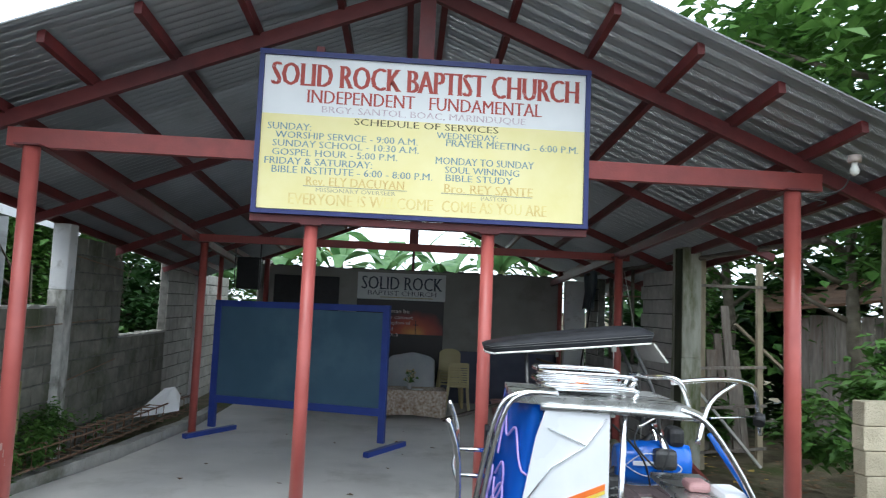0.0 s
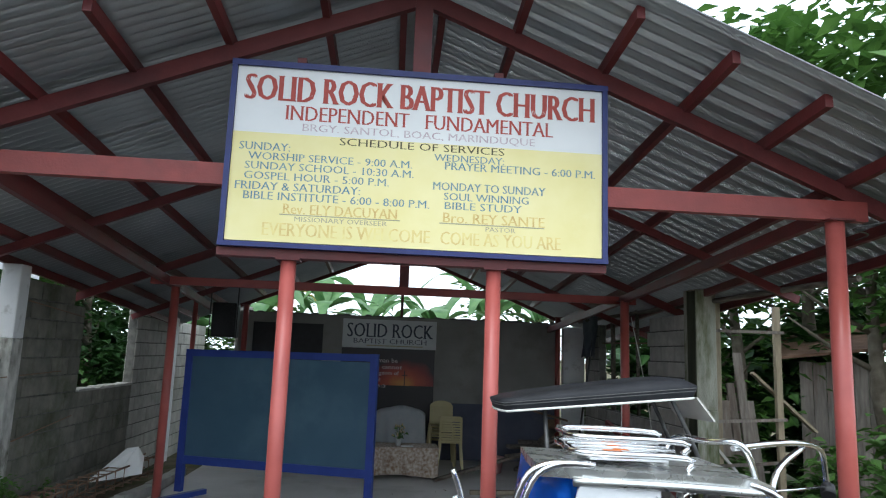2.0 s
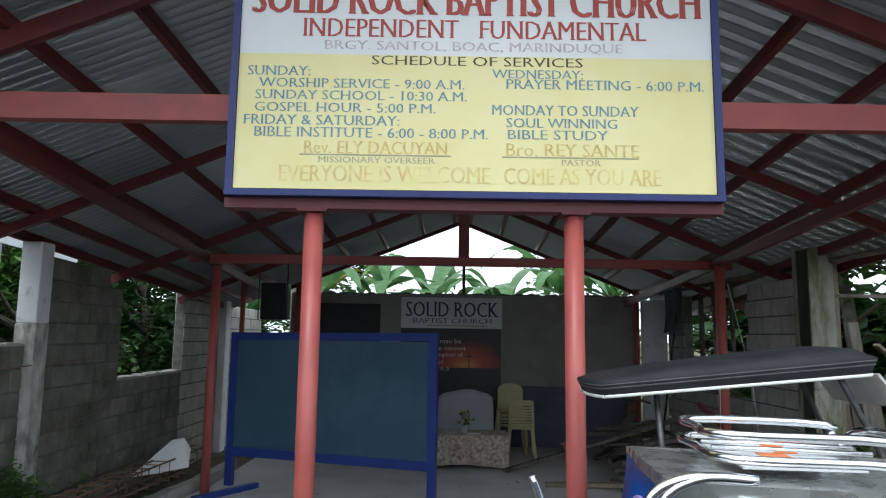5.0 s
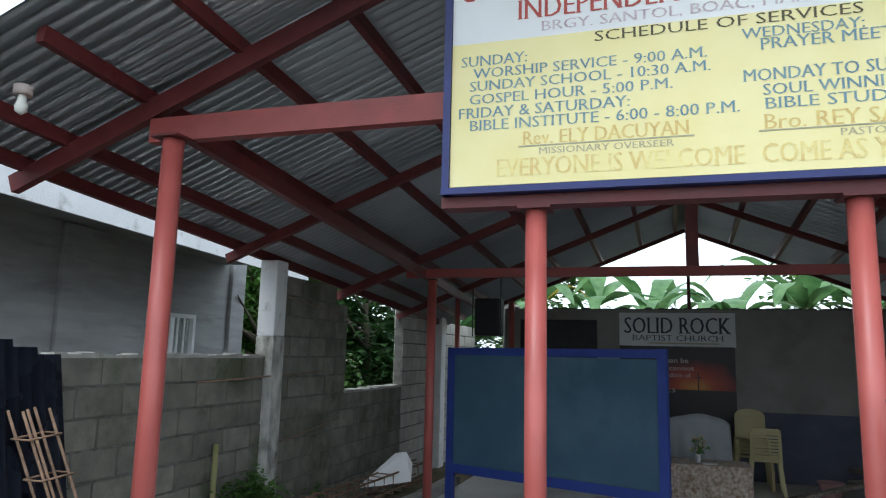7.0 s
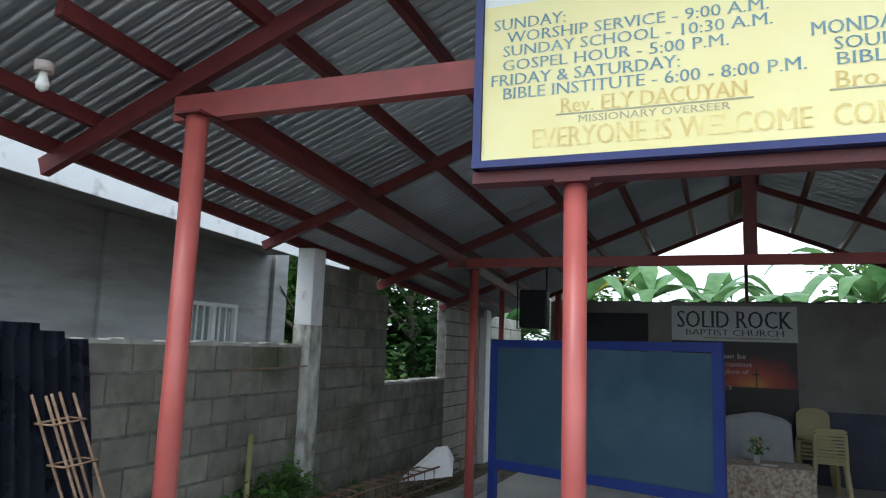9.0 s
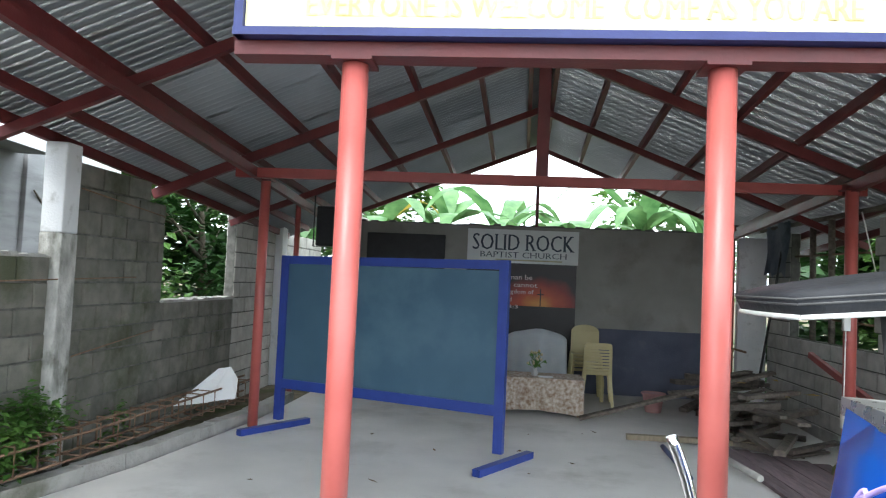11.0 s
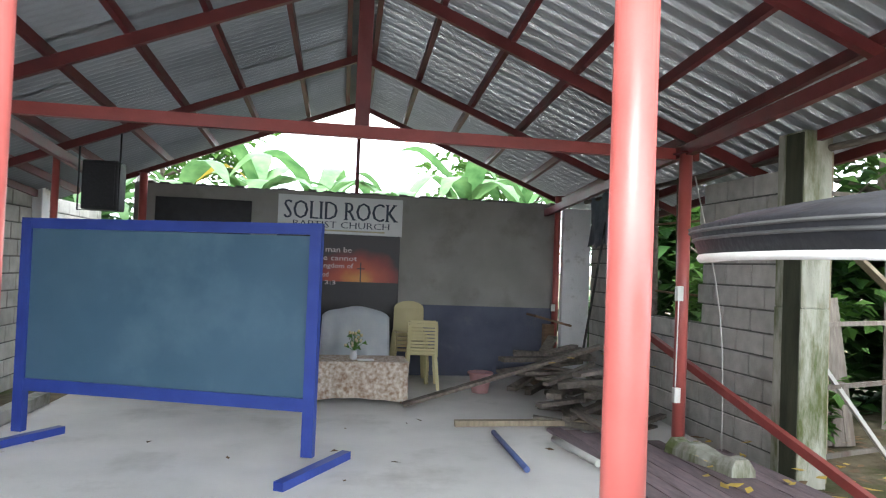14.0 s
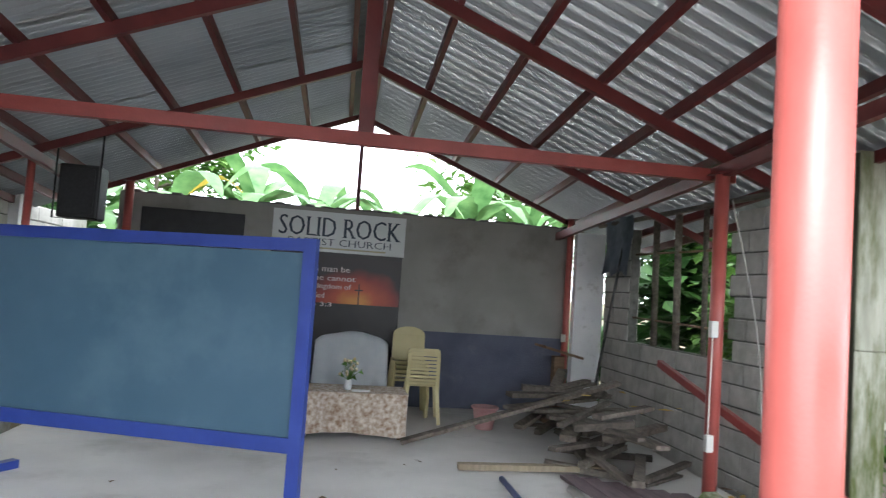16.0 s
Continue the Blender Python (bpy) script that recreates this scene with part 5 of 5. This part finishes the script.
for j in range(NY + 1):
    for i in range(NX + 1):
        u, v = i / NX, j / NY
        ex = 1 - (2 * abs(u - 0.5)) ** 4
        ey = 1 - (2 * abs(v - 0.5)) ** 4
        z = 1.67 + 0.115 * u + (0.025 + 0.045 * u) * (ex * ey) ** 0.6
        top.append(bm.verts.new(((CX0 + CX1) / 2 + (CX1 - CX0) * (u - 0.5) * (1 - 0.10 * abs(2 * v - 1) ** 3), CY0 + (CY1 - CY0) * v, z)))
for j in range(NY):
    for i in range(NX):
        a = j * (NX + 1) + i
        bm.faces.new((top[a], top[a + 1], top[a + NX + 2], top[a + NX + 1])).smooth = True
rim = [top[i] for i in range(NX + 1)] + [top[j * (NX + 1) + NX] for j in range(1, NY + 1)] + [top[NY * (NX + 1) + i] for i in range(NX - 1, -1, -1)] + [top[j * (NX + 1)] for j in range(NY - 1, 0, -1)]
cxm, cym = (CX0 + CX1) / 2, (CY0 + CY1) / 2
low = [bm.verts.new((cxm + (v.co.x - cxm) * 0.965, cym + (v.co.y - cym) * 0.94, v.co.z - 0.05 - 0.015 * (v.co.x - CX0) / (CX1 - CX0))) for v in rim]
for i in range(len(rim)):
    j = (i + 1) % len(rim)
    bm.faces.new((rim[i], rim[j], low[j], low[i])).smooth = True
bm.faces.new(low)
hem = [v.co.copy() for v in low]
edge_line = [v.co.copy() for v in rim]
canopy = part("canopy", bm, BLACKVINYL, tri, "black vinyl canopy edged with white piping")
part("piping", tubes(hem + [hem[0]], r=0.007, n=6), PIPING, canopy)
for k in (0.15, 0.4):
    ring = [p.lerp(q, k) for p, q in zip(edge_line, hem)]
    part("stitched_seam", tubes(ring + ring[:1], r=0.003, n=5), WIRE, canopy)
for x, y in ((0.36, 4.18),):
    part("canopy_pole", tubes([(x, y, 1.63), (x + 0.05, y - 0.05, 0.9)], r=0.012), DARKMETAL, tri)
part("canopy_pole", tubes(smooth_path([(1.04, 4.18, 1.71), (1.18, 4.18, 1.40), (1.24, 4.25, 1.15)]), r=0.012), DARKMETAL, tri)
part("canopy_pole", tubes(smooth_path([(1.04, 4.58, 1.71), (1.18, 4.6, 1.40), (1.24, 4.62, 1.15)]), r=0.012), DARKMETAL, tri)
bm = bmesh.new()
prism(bm, [(1.16, 4.14, 1.72), (1.25, 4.14, 1.60), (1.21, 4.62, 1.59), (1.12, 4.62, 1.72)], (0.008, 0, 0.006))
part("visor", bm, PVC, canopy, "grey translucent visor")

tri.matrix_basis = Matrix.Translation((0.27, 4.3, -0.07)) @ pose(0, 0, 0, 0, 0, -6) @ Matrix.Translation((-0.15, -4.0, 0)) @ tri.matrix_basis

# ---- plants ----
def leaves(bm, rnd, c, rad, n, size, shape=1.0):
    """Loose pointed leaves, folded at the rib, filling an uneven crown."""
    c = Vector(c)
    lumps = [(Vector([rnd.uniform(-1, 1) * rad[i] * 0.75 for i in range(3)]), rnd.uniform(0.3, 0.55)) for _ in range(9)]
    for _ in range(n):
        o, s = lumps[rnd.randrange(9)]
        p = c + o + Vector([rnd.gauss(0, 0.5) * rad[i] * s for i in range(3)])
        a = rnd.uniform(0, 6.283)
        d = Vector((math.cos(a), math.sin(a), rnd.uniform(-0.8, 0.25))).normalized()
        w = d.cross(Vector((rnd.uniform(-0.4, 0.4), rnd.uniform(-0.4, 0.4), 1))).normalized()
        ln = size * rnd.uniform(0.6, 1.3)
        up = w.cross(d) * ln * 0.12
        v = [bm.verts.new(q) for q in (p, p + d * ln * 0.45 + w * ln * 0.3 * shape + up, p + d * ln, p + d * ln * 0.45 - w * ln * 0.3 * shape + up, p + d * ln * 0.5)]
        bm.faces.new((v[0], v[1], v[4]))
        bm.faces.new((v[1], v[2], v[4]))
        bm.faces.new((v[2], v[3], v[4]))
        bm.faces.new((v[3], v[0], v[4]))


def tree(seed, x, y, h, crown, n, size, material, label, z0=-0.1):
    rnd = random.Random(seed)
    t = thing("tree", (x, y, z0), label, "tree", "trees round the chapel")
    bm = bmesh.new()
    top = Vector((x + rnd.uniform(-0.3, 0.3), y + rnd.uniform(-0.3, 0.3), h))
    mid = (Vector((x, y, z0)) + top) / 2 + Vector((rnd.uniform(-0.2, 0.2), rnd.uniform(-0.2, 0.2), 0))
    tube(bm, [(x, y, z0), mid, top], 0.1, 8, taper=[0.14, 0.10, 0.05])
    for k in range(7):
        a = rnd.uniform(0, 6.283)
        s = mid + (top - mid) * rnd.uniform(0, 0.9)
        tube(bm, [s, s + Vector((math.cos(a) * crown[0] * 0.4, math.sin(a) * crown[1] * 0.4, 0.3)), s + Vector((math.cos(a) * crown[0] * 0.8, math.sin(a) * crown[1] * 0.8, 0.7))], 0.03, 6, taper=[0.045, 0.03, 0.01])
    part("trunk", bm, BARK, t)
    bm = bmesh.new()
    leaves(bm, rnd, (x, y, h - crown[2] * 0.1), crown, n, size)
    part("crown", bm, material, t)


tree(31, 5.6, 7.6, 4.9, (2.0, 1.8, 1.5), 2600, 0.26, LEAF, "broad-leaved tree over the side yard")
tree(32, 6.8, 11.2, 5.4, (2.2, 2.0, 1.7), 2200, 0.3, LEAF_DARK, "leafy tree behind the shed")
tree(33, 5.2, 11.2, 3.5, (0.9, 0.9, 0.8), 800, 0.2, LEAF, "young leafy tree beside the block wall")
tree(38, 6.2, 13.9, 3.4, (1.6, 1.8, 1.2), 1000, 0.24, LEAF, "leafy tree behind the block wall")
tree(34, -7.0, 12.5, 3.0, (1.8, 1.5, 1.7), 3200, 0.2, LEAF, "dense green tree behind the damp wall")
tree(35, -6.2, 15.0, 2.7, (2.0, 1.6, 1.8), 3200, 0.2, LEAF_DARK, "dense green tree behind the bare window")
tree(41, -6.0, 11.5, 2.2, (1.3, 1.6, 1.4), 3400, 0.16, LEAF, "dense green tree crowding the window opening")
tree(42, -8.2, 17.5, 3.2, (2.4, 1.8, 2.2), 3600, 0.24, LEAF, "dense green tree in the neighbour garden")
tree(43, 6.3, 9.0, 3.2, (1.3, 1.2, 0.9), 1800, 0.24, LEAF, "leafy tree hanging over the shed roof")
tree(44, 5.4, 12.0, 1.9, (1.0, 1.8, 1.0), 1100, 0.2, LEAF, "low shrubby tree behind the block wall")
tree(36, -9.5, 15.0, 3.5, (2.6, 2.2, 2.2), 2600, 0.26, LEAF_DARK, "dense green tree behind the neighbour house")
tree(37, -4.2, 20.5, 3.6, (2.4, 1.8, 1.9), 2200, 0.28, LEAF, "green tree beyond the back wall")
tree(39, 4.8, 20.0, 3.4, (2.6, 1.8, 1.9), 2200, 0.28, LEAF, "green tree beyond the back wall")


def banana(seed, x, y, h, spread, n, dry=0):
    rnd = random.Random(seed)
    t = thing("banana_plant", (x, y, -0.1), "banana plant with broad arching leaves behind the wall", "banana plant", "banana plants")
    part("stem", (lambda b: (tube(b, [(x, y, -0.1), (x + 0.05, y, h * 0.5), (x, y, h)], 0.1, 10, taper=[0.15, 0.12, 0.07]), b)[1])(bmesh.new()), STEM, t)
    for k in range(n):
        a = 6.283 * k / n + rnd.uniform(-0.4, 0.4)
        d, w = Vector((math.cos(a), math.sin(a), 0)), Vector((-math.sin(a), math.cos(a), 0))
        ln, rise = spread * rnd.uniform(0.8, 1.2), rnd.uniform(0.3, 1.5)
        bm = bmesh.new()
        rows = []
        for j in range(11):
            s = j / 10
            c = Vector((x, y, h - 0.1)) + d * ln * s + Vector((0, 0, rise * math.sin(s * 2.3) * 0.8 - 0.5 * s * s))
            wid = 0.20 * math.sin(math.pi * min(1, 0.08 + s * 0.92)) ** 0.7 * (1 + (0.15 * rnd.uniform(-1, 1)))
            rows.append([bm.verts.new(c + w * wid + Vector((0, 0, -0.10 * wid + rnd.uniform(-0.03, 0.03)))), bm.verts.new(c), bm.verts.new(c - w * wid + Vector((0, 0, -0.10 * wid + rnd.uniform(-0.03, 0.03))))])
        for p, q in zip(rows, rows[1:]):
            for i in range(2):
                bm.faces.new((p[i], p[i + 1], q[i + 1], q[i])).smooth = True
        part("leaf", bm, BANANA_DRY if k < dry else BANANA, t)


for k, (x, y, h, s) in enumerate(((-2.9, 16.2, 2.5, 1.5), (-1.6, 16.8, 2.8, 1.7), (-0.5, 17.2, 2.6, 1.8), (1.0, 16.8, 2.4, 1.6), (2.3, 16.4, 2.7, 1.6), (3.6, 17.4, 2.7, 1.6), (-4.4, 16.8, 2.2, 1.4))):
    banana(50 + k, x, y, h + 0.1, s, 8, dry=1 if k == 0 else 0)
# low weeds, leaf litter
rnd = random.Random(77)
bm = bmesh.new()
for c, r in (((-9.5, 11.0, 1.6), (1.5, 2.5, 1.8)), ((-8.5, 15.0, 1.6), (2.0, 2.5, 1.8)), ((-6.5, 18.5, 1.4), (2.5, 1.5, 1.7)), ((-10.5, 18.0, 2.4), (2.5, 2.5, 2.4))):
    leaves(bm, rnd, c, r, 2600, 0.42, 1.2)
solo("far_woods", bm, LEAF_DARK, "dense green growth filling the land behind the walls", "woods", kind="stuff")
bm = bmesh.new()
for c, r in (((7.5, 12.5, 1.6), (1.8, 1.6, 1.8)), ((9.5, 9.5, 2.4), (1.5, 2.5, 2.2)), ((5.4, 15.0, 1.4), (1.8, 1.5, 1.6))):
    leaves(bm, rnd, c, r, 2200, 0.4, 1.2)
solo("far_woods", bm, LEAF_DARK, "dense green growth beyond the shed", "woods", kind="stuff")
bm = bmesh.new()
for x, y, r, n in ((-3.78, 7.2, 0.3, 620), (-3.75, 6.8, 0.26, 420), (-3.9, 6.0, 0.2, 160), (-3.7, 8.4, 0.15, 90), (-3.7, 5.6, 0.2, 160), (-3.8, 7.35, 0.34, 500), (-3.85, 6.4, 0.3, 300)):
    leaves(bm, rnd, (x, y, 0.16 + (0.18 if y in (7.2, 6.8) else 0.34 if y == 7.35 else 0.05)), (r * 0.7, r * 1.3, 0.22), n, 0.07)
solo("weeds", bm, LEAF, "low green weeds between kerb and wall", "weeds", kind="stuff")
bm = bmesh.new()
for x, y, z, r, n in ((4.3, 6.9, 0.7, 0.35, 300), (5.1, 7.4, 0.9, 0.4, 300), (4.3, 9.5, 0.3, 0.35, 260), (5.3, 9.0, 0.5, 0.4, 260), (4.9, 6.4, 1.3, 0.5, 380), (4.6, 10.8, 0.8, 0.6, 420), (4.7, 12.2, 1.2, 0.6, 420)):
    leaves(bm, rnd, (x, y, z), (r, r, r), n, 0.17)
solo("shrubs", bm, LEAF, "broad-leaved shrubs growing in the side yard", "shrubs", kind="stuff")


def litter(name, n, material, label, zone, size):
    bm = bmesh.new()
    for _ in range(n):
        x, y = rnd.uniform(zone[0], zone[1]), rnd.uniform(zone[2], zone[3])
        z = zone[4] + rnd.uniform(0, zone[5])
        a, s = rnd.uniform(0, 6.283), size * rnd.uniform(0.6, 1.4)
        v = [bm.verts.new((x + s * math.cos(a + b) * k, y + s * math.sin(a + b) * k, z + rnd.uniform(0.0, 0.02))) for b, k in ((0, 1), (1.57, 0.45), (3.14, 1), (4.71, 0.45))]
        bm.faces.new(v)
    solo(name, bm, material, label, "leaf litter", kind="stuff")


litter("dry_leaves", 40, DRYLEAF, "yellow fallen leaves among planks and rubble", (2.4, 3.9, 7.2, 9.6, 0.03, 0.08), 0.06)
litter("heap_leaves", 7, DRYLEAF, "yellow fallen leaves on the lumber heap", (2.0, 3.0, 9.9, 11.3, 0.5, 0.15), 0.08)
litter("yard_leaves", 220, BROWNLEAF, "brown leaf litter on the side yard", (3.3, 5.6, 6.0, 10.0, -0.08, 0.04), 0.07)
litter("floor_specks", 26, BROWNLEAF, "a few dry leaf scraps on the concrete floor", (-2.8, 2.0, 5.6, 10.5, 0.004, 0.004), 0.035)
